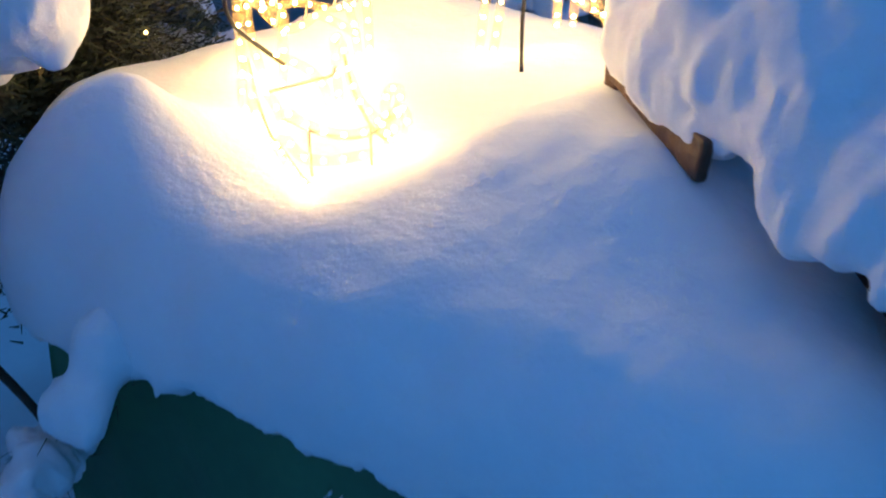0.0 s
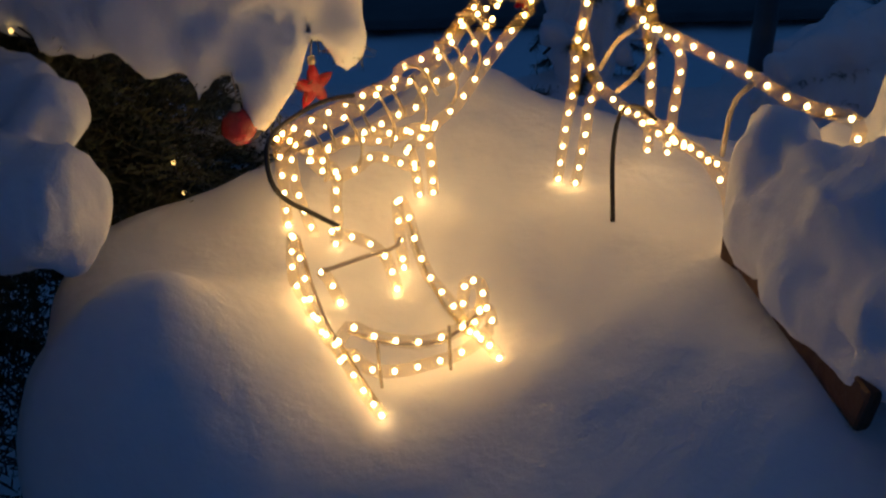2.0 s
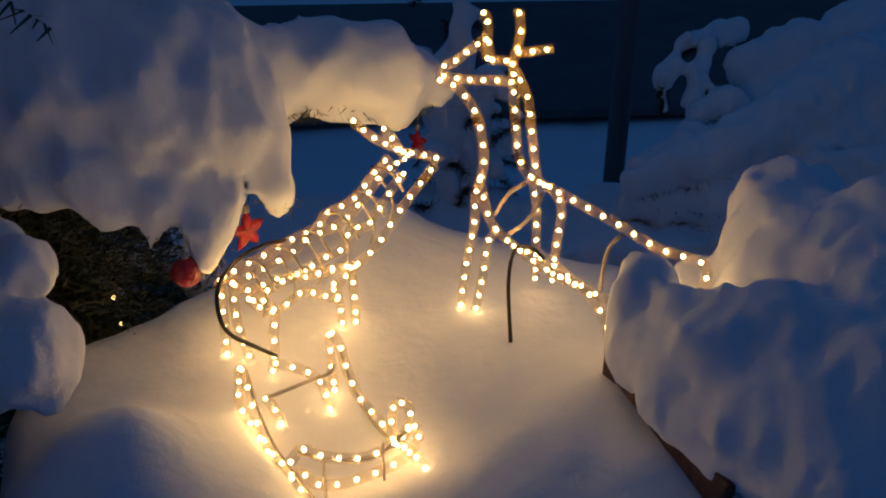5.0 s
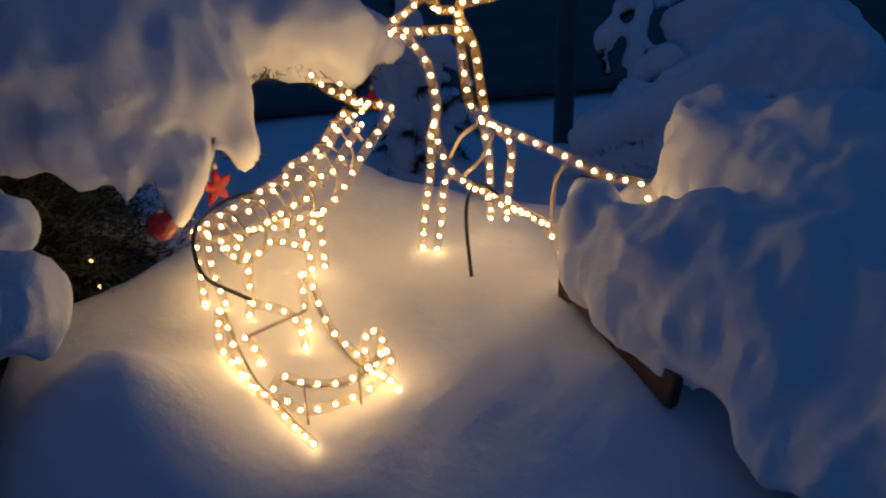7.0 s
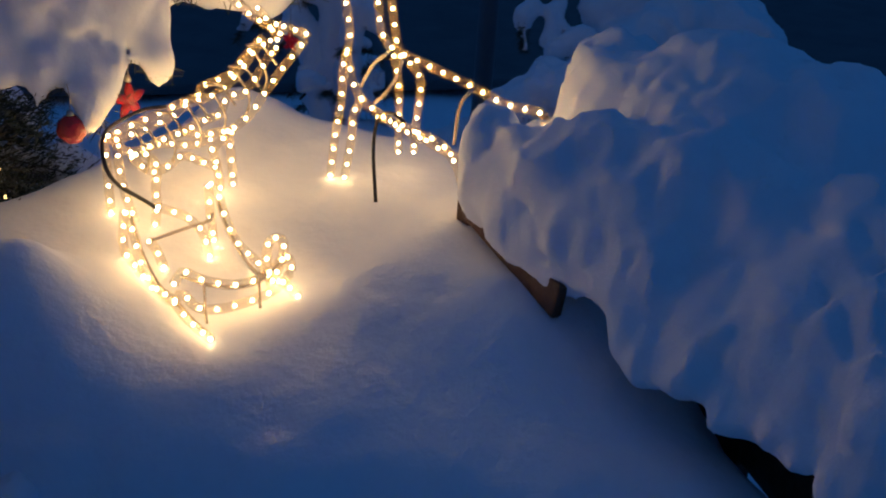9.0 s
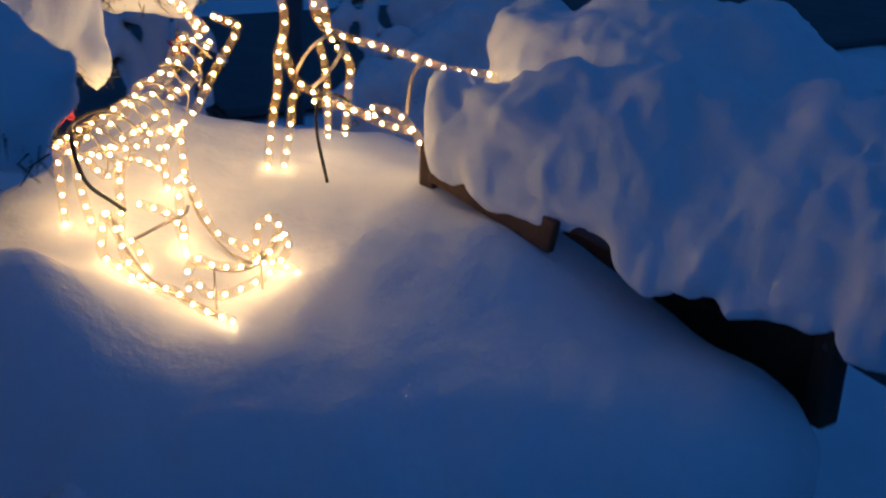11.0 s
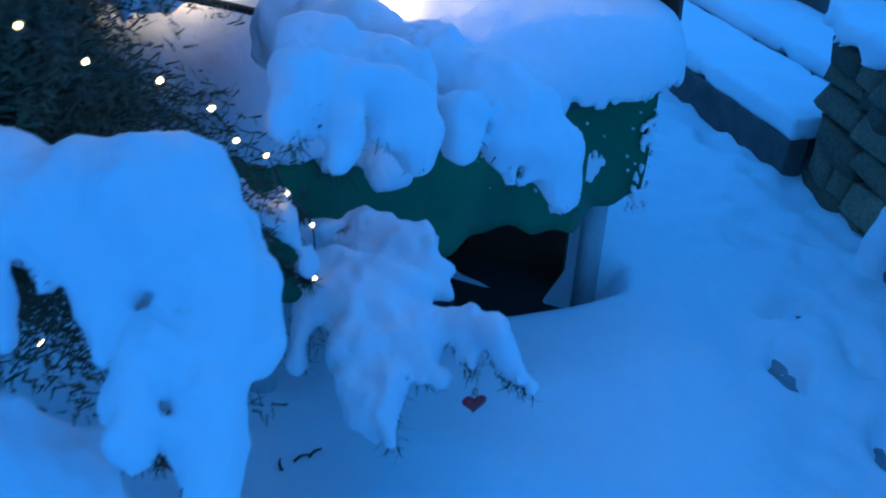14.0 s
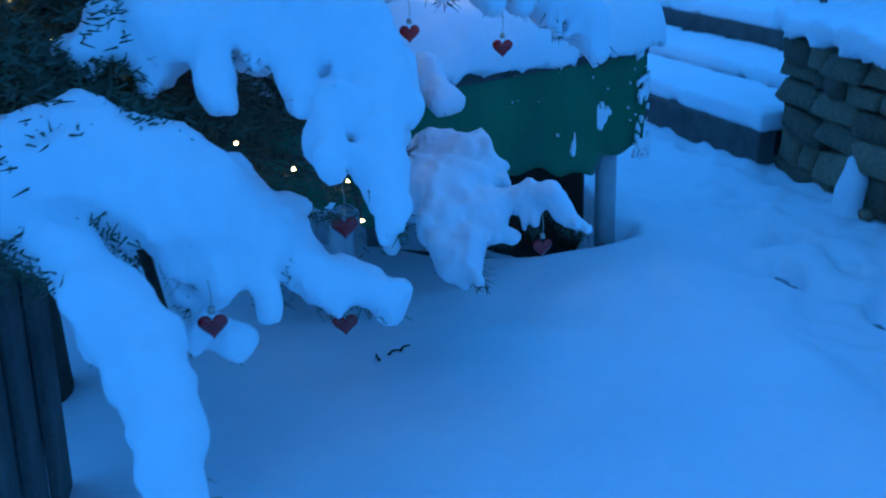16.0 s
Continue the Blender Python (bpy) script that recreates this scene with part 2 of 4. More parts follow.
# ---- ground ----
def ground_height(x, y):
    """Snow over the garden: a bank beside a trodden path, falling away behind to a street."""
    z = 0.36 + 0.03 * value_noise(x * 2.1, y * 2.1, x * 0) + 0.012 * value_noise(x * 7, y * 7, x * 0 + 3)
    side = x * 0.555 + y * -0.832 + 0.167
    z += 0.07 * (1 - 1 / (1 + np.exp(np.clip(-side * 24, -40, 40))))
    tread = 1 / (1 + np.exp(np.clip(-side * 24, -40, 40)))
    z += 0.013 * tread * value_noise(x * 17, y * 17, x * 0 + 9)
    z -= 0.62 * 1 / (1 + np.exp(np.clip(-(y - 3.3) * 2.6, -40, 40)))
    dip = np.zeros(x.shape)
    for outline in (CORNERS, SHELTER):
        within = np.full(x.shape, -9.0)
        for a, b in zip(outline, outline[1:] + outline[:1]):
            d = (b - a).normalized()
            within = np.maximum(within, (x - a.x) * d.y - (y - a.y) * d.x)
        dip = np.maximum(dip, np.clip((0.01 - within) / 0.13, 0, 1))
    z = z - 0.2 * dip * dip * (3 - 2 * dip) * np.clip((x + 0.05) / 0.2, 0.1, 1)
    for px, py, turn, deep in PRINTS:
        dx, dy = x - px, y - py
        u, v = dx * math.cos(turn) + dy * math.sin(turn), dy * math.cos(turn) - dx * math.sin(turn)
        r = (u / 0.085) ** 2 + (v / 0.042) ** 2
        z -= deep * np.exp(-r ** 2.4) * (1 + 0.5 * value_noise(x * 40, y * 40, x * 0))
    return z


PRINTS = ((0.27, 0.19, 0.3, 0.05), (0.50, 0.23, -0.5, 0.045), (0.12, -0.04, 0.2, 0.05), (0.14, -0.17, 0.3, 0.045), (0.39, 0.06, 0.4, 0.025), (0.83, 0.39, 0.9, 0.03), (1.44, 0.63, 0.8, 0.03), (0.38, -0.19, 0.5, 0.03))
near_x, near_y = np.concatenate([np.arange(-2.6, -0.4, 0.025), np.arange(-0.4, 1.3, 0.013), np.arange(1.3, 2.6, 0.025)]), np.concatenate([np.arange(-1.6, -0.4, 0.025), np.arange(-0.4, 0.8, 0.013), np.arange(0.8, 3.6, 0.025)])
far = lambda a, sign: a + sign * np.cumsum(0.03 * 1.22 ** np.arange(32))
gx = np.concatenate([far(near_x[0], -1)[::-1], near_x, far(near_x[-1], 1)])
gy = np.concatenate([far(near_y[0], -1)[::-1], near_y, far(near_y[-1], 1)])
GX, GY = np.meshgrid(gx, gy, indexing="ij")
GZ = ground_height(GX, GY)
ny = len(gy)
cell = (np.arange(len(gx) - 1)[:, None] * ny + np.arange(ny - 1)[None]).reshape(-1)
link("ground", np.stack([GX, GY, GZ], -1).reshape(-1, 3).tolist(), np.stack([cell, cell + ny, cell + ny + 1, cell + 1], 1).tolist(), GROUND_SNOW)
tagged(bpy.data.objects["ground"], "deep blue-white snow with a few boot prints", "ground", kind="structure")
road_bm = box_bm((60, 2.6, 0.06), pose(0, 6.8, -0.13), 0.02)
tagged(part("road", road_bm, ASPHALT), "dark cleared asphalt street behind the garden", "road", kind="structure")

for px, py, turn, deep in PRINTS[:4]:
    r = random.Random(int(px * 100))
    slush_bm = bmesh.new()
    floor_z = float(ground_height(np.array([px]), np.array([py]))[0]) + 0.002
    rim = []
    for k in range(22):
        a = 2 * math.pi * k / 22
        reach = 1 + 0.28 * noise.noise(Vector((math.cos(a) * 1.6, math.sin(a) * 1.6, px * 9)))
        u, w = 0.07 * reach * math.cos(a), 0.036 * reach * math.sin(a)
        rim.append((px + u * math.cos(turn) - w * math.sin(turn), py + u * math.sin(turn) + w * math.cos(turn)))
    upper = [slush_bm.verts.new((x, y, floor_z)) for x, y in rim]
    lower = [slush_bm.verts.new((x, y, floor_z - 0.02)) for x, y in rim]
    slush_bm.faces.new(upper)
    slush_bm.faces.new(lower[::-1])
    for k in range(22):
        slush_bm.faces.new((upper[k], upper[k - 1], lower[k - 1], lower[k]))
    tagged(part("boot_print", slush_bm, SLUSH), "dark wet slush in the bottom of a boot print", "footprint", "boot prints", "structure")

# ---- the covered table ----
table = empty("garden_table", pose(0, 0, 0), "table under a green oilcloth, loaded with deep snow", "table")
top_bm = bmesh.new()
rings = [[top_bm.verts.new((*p.xy, z)) for p in CORNERS] for z in (0.885, 0.912)]
top_bm.faces.new(rings[0])
top_bm.faces.new(rings[1])
for i in range(6):
    top_bm.faces.new((rings[0][i], rings[0][i - 1], rings[1][i - 1], rings[1][i]))
part("tabletop", top_bm, GREY_WOOD, table)


def panel(a, b, top, low, name, n=64, sag=0.02):
    """A hanging side of the cloth with soft folds, an uneven hem and thickness."""
    d = (b - a).normalized()
    out = Vector((d.y, -d.x, 0))
    verts, faces, rows = [], [], 10
    for side in (0, 0.003):
        for i in range(n + 1):
            u = i / n
            s = u * (b - a).length
            hem = low + 0.02 * math.sin(s * 17 + 1.2) * math.sin(s * 5 + 0.4) + 0.008 * math.sin(s * 61)
            for j in range(rows + 1):
                v = j / rows
                fold = (0.012 * math.sin(s * 21) + 0.006 * math.sin(s * 47 + 2)) * v - sag * math.sin(v * math.pi) * 0.3
                p = a + d * s + out * (0.006 + fold + side)
                verts.append((p.x, p.y, top + (hem - top) * v))
    w = rows + 1
    k = (n + 1) * w
    for i in range(n):
        for j in range(rows):
            c = i * w + j
            faces += [(c, c + 1, c + w + 1, c + w), (k + c, k + c + w, k + c + w + 1, k + c + 1)]
        c = i * w
        faces += [(c, c + w, k + c + w, k + c), (c + rows, k + c + rows, k + c + w + rows, c + w + rows)]
    for c in (0, n * w):
        faces += [(c + j, k + c + j, k + c + j + 1, c + j + 1) for j in range(rows)]
    return link(name, verts, faces, CLOTH, cloth, True)


cloth = empty("tablecloth", pose(0, 0, 0), "dark green oilcloth hanging stiffly over the table, flecked with snow", "tablecloth")
panel(FR, FL, 0.93, 0.645, "front_panel")
panel(FL, BL, 0.93, 0.66, "left_panel", 40)
panel(SR, FR, 0.93, 0.65, "right_panel", 24)
panel(BR, SR, 0.93, 0.66, "rear_side_panel", 40)
panel(BM, BR, 0.93, 0.66, "back_panel", 40)
panel(BL, BM, 0.93, 0.66, "rear_corner_panel", 40)
for x, y in ((0.30, 0.66), (-0.40, 1.05), (0.30, 1.34), (-0.36, 1.24)):
    leg_bm = bmesh.new()
    bmesh.ops.create_cone(leg_bm, cap_ends=True, segments=20, radius1=0.027, radius2=0.027, depth=0.6, matrix=pose(x, y, 0.588))
    part("leg", leg_bm, STEEL, table, "grey painted tubular leg", True)


def table_field(x, y, z):
    """The snow on the table: four sides, a swelling top and a soft rim."""
    f = np.full(x.shape, -9.0, np.float32)
    k = 0.07
    corners = list(CORNERS)
    for a, b in zip(corners, corners[1:] + corners[:1]):
        d = (b - a).normalized()
        g = (x - a.x) * d.y - (y - a.y) * d.x - 0.045
        m = np.maximum(k - np.abs(f - g), 0) / k
        f = np.maximum(f, g) + m * m * k * 0.25
    swell = lambda cx, cy, r, up: up * np.exp(-((x - cx) ** 2 + (y - cy) ** 2) / (r * r))
    top = 1.075 + 0.05 * np.clip((y - 0.95) * 2.2, -0.3, 1) + swell(0.1, 1.0, 0.16, 0.035) + swell(-0.05, 1.6, 0.14, 0.07) + swell(0.22, 1.1, 0.12, 0.03) + swell(0.24, 0.90, 0.12, 0.045)
    top += swell(-0.335, 1.02, 0.085, 0.08) + swell(-0.43, 1.0, 0.08, 0.025) - swell(-0.11, 1.04, 0.12, 0.02)
    k = 0.15
    g = z - top
    m = np.maximum(k - np.abs(f - g), 0) / k
    f = np.maximum(f, g) + m * m * k * 0.25
    return np.maximum(f, 0.905 - z + 0.012 * value_noise(x * 26, y * 26, x * 0) + 0.012 * value_noise(x * 70, y * 70, x * 0))


snow_top = drift("table_snow", [], 0.010, SNOW, rough=0.006, grain=0.4, extra=table_field, low=(-0.72, 0.4, 0.86), high=(0.6, 1.8, 1.32))
tagged(snow_top, "thick rounded blanket of snow lying on the table", "snow")

# dark slab added where there is only deep shade under the table and bench
shade_slab_bm = box_bm((0.8, 1.1, 0.14), pose(0.46, 1.12, 0.225), 0.02)
tagged(part("shade_slab", shade_slab_bm, SHADE_AND_FILL), "near-black slab standing in for the deep shade under the table", "soil", kind="structure")

# snow stuck to the cloth
cloth_line = FL - FR


def stuck_field(x, y, z):
    """Patches frozen to the front of the cloth, thickest by the corner and along the top."""
    hang = np.clip((0.93 - z) / 0.285, 0, 1)
    fold = (0.012 * np.sin(x * 21) + 0.006 * np.sin(x * 47 + 2)) * hang - 0.006 * np.sin(hang * math.pi)
    speck = 0.55 * value_noise(x * 60 + z * 18, y * 0, z * 34) + 0.45 * value_noise(x * 150, y * 0 + 5, z * 90)
    need = 0.02 + 0.75 * np.clip((x - 0.012) / 0.075, 0, 1) - 0.42 * np.clip((z - 0.885) / 0.03, 0, 1)
    for u, w, r in ((0.165, 0.757, 0.024), (0.176, 0.738, 0.02), (0.235, 0.70, 0.018)):
        need = need - 1.3 * np.exp(-((x - u + 0.4 * (z - w)) ** 2 + (z - w) ** 2 * 0.6) / (r * r))
    return np.maximum(np.abs(y + 0.010 + fold) - 0.005, (need - speck) * 0.012)


clumps = drift("stuck_snow", [], 0.0035, SNOW, cloth, rough=0.0, extra=stuck_field, low=(0.0, -0.05, 0.63), high=(0.5, 0.02, 0.93), label="clumps of snow stuck to the cloth")
clumps.matrix_world = pose(FR.x, FR.y, 0) @ Matrix(((cloth_line.normalized().x, cloth_line.normalized().y, 0, 0), (cloth_line.normalized().y, -cloth_line.normalized().x, 0, 0), (0, 0, 1, 0), (0, 0, 0, 1)))
tagged(clumps, kind="stuff")

# ---- rope-light figures ----
ROPE_R, BULB_GAP = 0.0062, 0.0212


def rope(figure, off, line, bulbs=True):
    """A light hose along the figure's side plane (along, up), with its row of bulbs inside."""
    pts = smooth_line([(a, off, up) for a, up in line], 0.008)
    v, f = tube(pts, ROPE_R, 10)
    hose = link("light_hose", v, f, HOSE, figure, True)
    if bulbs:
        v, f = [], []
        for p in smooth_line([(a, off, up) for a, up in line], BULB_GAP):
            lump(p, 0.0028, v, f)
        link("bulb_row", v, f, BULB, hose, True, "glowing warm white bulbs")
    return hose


def stay(figure, points, r=0.0022, mat=WIRE, name="frame_wire"):
    v, f = tube(smooth_line(points, 0.01), r, 6)
    return link(name, v, f, mat, figure, True)


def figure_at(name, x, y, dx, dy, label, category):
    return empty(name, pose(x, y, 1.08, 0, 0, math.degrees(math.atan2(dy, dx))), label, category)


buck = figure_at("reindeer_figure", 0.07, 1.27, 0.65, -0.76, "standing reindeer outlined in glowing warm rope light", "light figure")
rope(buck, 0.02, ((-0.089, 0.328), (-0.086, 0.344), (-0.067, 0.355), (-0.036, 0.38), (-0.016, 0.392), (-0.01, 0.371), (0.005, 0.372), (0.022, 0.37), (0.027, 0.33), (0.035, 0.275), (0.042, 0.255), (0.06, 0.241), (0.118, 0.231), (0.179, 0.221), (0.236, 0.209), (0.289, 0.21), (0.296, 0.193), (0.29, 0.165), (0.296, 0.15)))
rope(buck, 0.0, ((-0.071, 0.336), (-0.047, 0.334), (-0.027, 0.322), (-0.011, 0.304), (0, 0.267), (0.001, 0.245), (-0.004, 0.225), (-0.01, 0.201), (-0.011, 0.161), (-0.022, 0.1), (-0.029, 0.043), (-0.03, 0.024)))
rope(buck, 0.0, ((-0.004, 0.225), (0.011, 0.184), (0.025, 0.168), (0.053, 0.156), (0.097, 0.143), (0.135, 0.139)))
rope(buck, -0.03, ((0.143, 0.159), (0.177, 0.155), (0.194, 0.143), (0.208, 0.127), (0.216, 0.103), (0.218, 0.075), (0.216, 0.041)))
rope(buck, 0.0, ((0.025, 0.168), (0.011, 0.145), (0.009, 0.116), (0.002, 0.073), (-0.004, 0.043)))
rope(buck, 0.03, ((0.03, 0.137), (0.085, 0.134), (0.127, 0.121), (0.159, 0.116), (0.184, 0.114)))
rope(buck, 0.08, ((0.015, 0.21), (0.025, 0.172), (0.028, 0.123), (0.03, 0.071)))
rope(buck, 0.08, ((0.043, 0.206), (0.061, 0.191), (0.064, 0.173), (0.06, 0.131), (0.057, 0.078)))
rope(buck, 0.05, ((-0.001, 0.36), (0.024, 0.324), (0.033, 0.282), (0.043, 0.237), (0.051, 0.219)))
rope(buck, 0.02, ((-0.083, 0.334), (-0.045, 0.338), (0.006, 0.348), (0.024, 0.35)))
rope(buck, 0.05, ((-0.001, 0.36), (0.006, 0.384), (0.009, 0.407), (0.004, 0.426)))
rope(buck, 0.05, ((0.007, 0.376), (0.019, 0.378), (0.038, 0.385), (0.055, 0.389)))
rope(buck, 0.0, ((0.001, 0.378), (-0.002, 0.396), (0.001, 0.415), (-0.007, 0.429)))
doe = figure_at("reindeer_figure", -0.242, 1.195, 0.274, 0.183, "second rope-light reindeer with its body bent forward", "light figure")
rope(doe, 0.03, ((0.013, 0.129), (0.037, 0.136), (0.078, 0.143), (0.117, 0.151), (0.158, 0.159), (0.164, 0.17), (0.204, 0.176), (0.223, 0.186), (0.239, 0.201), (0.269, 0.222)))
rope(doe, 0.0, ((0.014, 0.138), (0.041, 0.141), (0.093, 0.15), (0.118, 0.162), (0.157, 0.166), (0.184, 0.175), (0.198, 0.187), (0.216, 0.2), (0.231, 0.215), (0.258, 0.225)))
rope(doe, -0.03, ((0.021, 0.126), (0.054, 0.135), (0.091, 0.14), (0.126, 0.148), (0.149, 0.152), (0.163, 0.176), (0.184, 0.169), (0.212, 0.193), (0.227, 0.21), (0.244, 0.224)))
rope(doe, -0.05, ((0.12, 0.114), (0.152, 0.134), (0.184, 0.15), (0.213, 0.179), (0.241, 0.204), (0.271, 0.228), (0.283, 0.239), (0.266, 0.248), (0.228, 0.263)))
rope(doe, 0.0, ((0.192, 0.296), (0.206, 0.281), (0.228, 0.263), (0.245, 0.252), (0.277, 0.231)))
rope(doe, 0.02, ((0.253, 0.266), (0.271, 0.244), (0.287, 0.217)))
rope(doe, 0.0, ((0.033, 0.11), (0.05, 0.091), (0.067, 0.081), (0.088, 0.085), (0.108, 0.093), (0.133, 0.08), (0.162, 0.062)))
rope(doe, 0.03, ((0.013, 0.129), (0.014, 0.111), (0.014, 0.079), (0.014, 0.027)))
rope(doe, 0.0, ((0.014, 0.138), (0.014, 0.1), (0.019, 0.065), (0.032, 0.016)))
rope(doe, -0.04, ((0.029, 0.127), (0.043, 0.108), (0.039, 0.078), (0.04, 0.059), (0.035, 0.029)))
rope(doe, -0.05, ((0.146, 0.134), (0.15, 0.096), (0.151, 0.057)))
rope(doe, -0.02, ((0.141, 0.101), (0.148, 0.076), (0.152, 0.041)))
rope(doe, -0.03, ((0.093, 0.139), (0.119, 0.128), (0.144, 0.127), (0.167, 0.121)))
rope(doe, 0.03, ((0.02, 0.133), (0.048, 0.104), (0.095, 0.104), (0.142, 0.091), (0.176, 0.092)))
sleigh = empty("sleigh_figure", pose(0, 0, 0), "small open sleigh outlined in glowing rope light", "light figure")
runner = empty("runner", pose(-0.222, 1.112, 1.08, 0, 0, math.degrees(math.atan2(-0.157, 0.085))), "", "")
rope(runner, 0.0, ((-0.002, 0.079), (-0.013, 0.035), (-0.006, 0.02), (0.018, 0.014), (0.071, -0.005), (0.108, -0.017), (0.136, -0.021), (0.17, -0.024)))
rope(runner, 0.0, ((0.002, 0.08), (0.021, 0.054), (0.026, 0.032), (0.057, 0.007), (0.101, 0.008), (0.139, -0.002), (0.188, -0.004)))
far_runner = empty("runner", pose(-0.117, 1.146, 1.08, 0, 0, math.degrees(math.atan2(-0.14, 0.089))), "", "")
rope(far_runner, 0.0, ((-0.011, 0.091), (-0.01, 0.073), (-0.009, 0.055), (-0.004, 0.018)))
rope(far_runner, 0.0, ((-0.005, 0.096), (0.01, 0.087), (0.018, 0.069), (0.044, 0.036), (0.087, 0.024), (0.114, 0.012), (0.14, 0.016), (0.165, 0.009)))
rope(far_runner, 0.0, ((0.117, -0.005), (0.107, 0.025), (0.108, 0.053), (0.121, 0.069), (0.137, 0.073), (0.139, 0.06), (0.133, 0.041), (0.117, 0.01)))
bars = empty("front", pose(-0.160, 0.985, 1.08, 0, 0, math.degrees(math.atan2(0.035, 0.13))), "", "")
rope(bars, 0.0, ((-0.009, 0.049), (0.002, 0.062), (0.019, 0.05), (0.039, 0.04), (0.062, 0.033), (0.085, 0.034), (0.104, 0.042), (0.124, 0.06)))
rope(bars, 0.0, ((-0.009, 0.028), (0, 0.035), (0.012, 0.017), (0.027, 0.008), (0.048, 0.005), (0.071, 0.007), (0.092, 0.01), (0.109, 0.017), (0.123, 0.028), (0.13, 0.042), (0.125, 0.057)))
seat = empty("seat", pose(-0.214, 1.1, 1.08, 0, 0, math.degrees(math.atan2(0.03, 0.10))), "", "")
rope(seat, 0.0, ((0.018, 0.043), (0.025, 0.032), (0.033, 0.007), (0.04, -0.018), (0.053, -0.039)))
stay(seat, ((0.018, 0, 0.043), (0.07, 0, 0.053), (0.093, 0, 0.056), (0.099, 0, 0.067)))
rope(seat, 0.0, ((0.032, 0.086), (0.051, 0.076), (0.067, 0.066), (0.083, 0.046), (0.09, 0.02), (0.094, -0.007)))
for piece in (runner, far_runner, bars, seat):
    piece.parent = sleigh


# the thin wire frames that carry the hoses
to_buck, to_doe = buck.matrix_world.inverted(), doe.matrix_world.inverted()
for line in (((0.115, 1.231, 1.318), (0.10, 1.256, 1.293), (0.088, 1.276, 1.256)), ((0.13, 1.207, 1.315), (0.125, 1.216, 1.289), (0.114, 1.233, 1.262), (0.102, 1.252, 1.241)), ((0.196, 1.103, 1.309), (0.186, 1.119, 1.282), (0.183, 1.124, 1.229))):
    stay(buck, [to_buck @ Vector(p) for p in line], 0.0026)
for a, up in ((0.05, 0.145), (0.09, 0.15), (0.13, 0.16), (0.17, 0.172), (0.21, 0.19), (0.24, 0.215)):
    stay(doe, [(a, 0.03, up), (a + 0.004, 0.0, up + 0.004), (a, -0.035, up - 0.012)], 0.0018)
    stay(doe, [(a - 0.01, 0.0, up), (a - 0.005, -0.02, up - 0.03), (a - 0.012, -0.02, up - 0.055)], 0.0018)
for a in (0.025, 0.09):
    stay(bars, [(a, 0.0, 0.045), (a, 0.0, 0.015), (a + 0.002, 0.0, -0.03)], 0.0016)
stay(bars, [(0.0, 0.004, 0.055), (0.04, 0.004, 0.034), (0.085, 0.004, 0.028), (0.125, 0.004, 0.055)], 0.002)
for piece in (runner, far_runner):
    stay(piece, [(0.0, 0.006, 0.075), (0.02, 0.006, 0.04), (0.06, 0.006, 0.008), (0.11, 0.006, 0.0), (0.17, 0.006, -0.01)], 0.002)

# ---- snowed-in bench ----
def beam(a, b, wide, high, parent, name, mat=WOOD):
    a, b = Vector(a), Vector(b)
    turn = (b - a).to_track_quat("X", "Z").to_matrix().to_4x4()
    bm = box_bm(((b - a).length, wide, high), Matrix.Translation((a + b) / 2) @ turn, 0.004)
    return part(name, bm, mat, parent)


bench = empty("garden_bench", pose(0, 0, 0), "brown wooden garden bench buried under heavy snow", "bench")
beam((0.189, 1.060, 1.179), (0.243, 0.860, 1.143), 0.014, 0.046, bench, "armrest")
beam((0.199, 1.076, 1.08), (0.198, 1.078, 1.204), 0.03, 0.024, bench, "arm_support")
beam((0.455, 0.60, 1.06), (0.45, 0.90, 1.06), 0.02, 0.17, bench, "side_panel")
beam((0.345, 0.655, 1.128), (0.415, 0.580, 1.136), 0.03, 0.018, bench, "armrest")
beam((0.440, 0.60, 1.137), (0.440, 0.592, 0.98), 0.032, 0.028, bench, "arm_support")
beam((0.430, 0.60, 1.089), (0.493, 0.527, 1.047), 0.02, 0.022, bench, "seat_rail", GREY_WOOD)
# unseen panel, added to block the sky-lit ground and light beyond the table's underside
beam((0.45, 0.76, 0.66), (0.45, 1.32, 0.66), 0.02, 0.76, bench, "light_block_panel")
beam((0.66, 0.86, 0.30), (0.66, 0.86, 1.0), 0.035, 0.035, bench, "leg")
beam((0.62, 1.30, 0.30), (0.62, 1.30, 1.2), 0.035, 0.035, bench, "leg")
beam((0.45, 1.25, 1.0), (0.70, 0.85, 1.0), 0.3, 0.03, bench, "seat", GREY_WOOD)
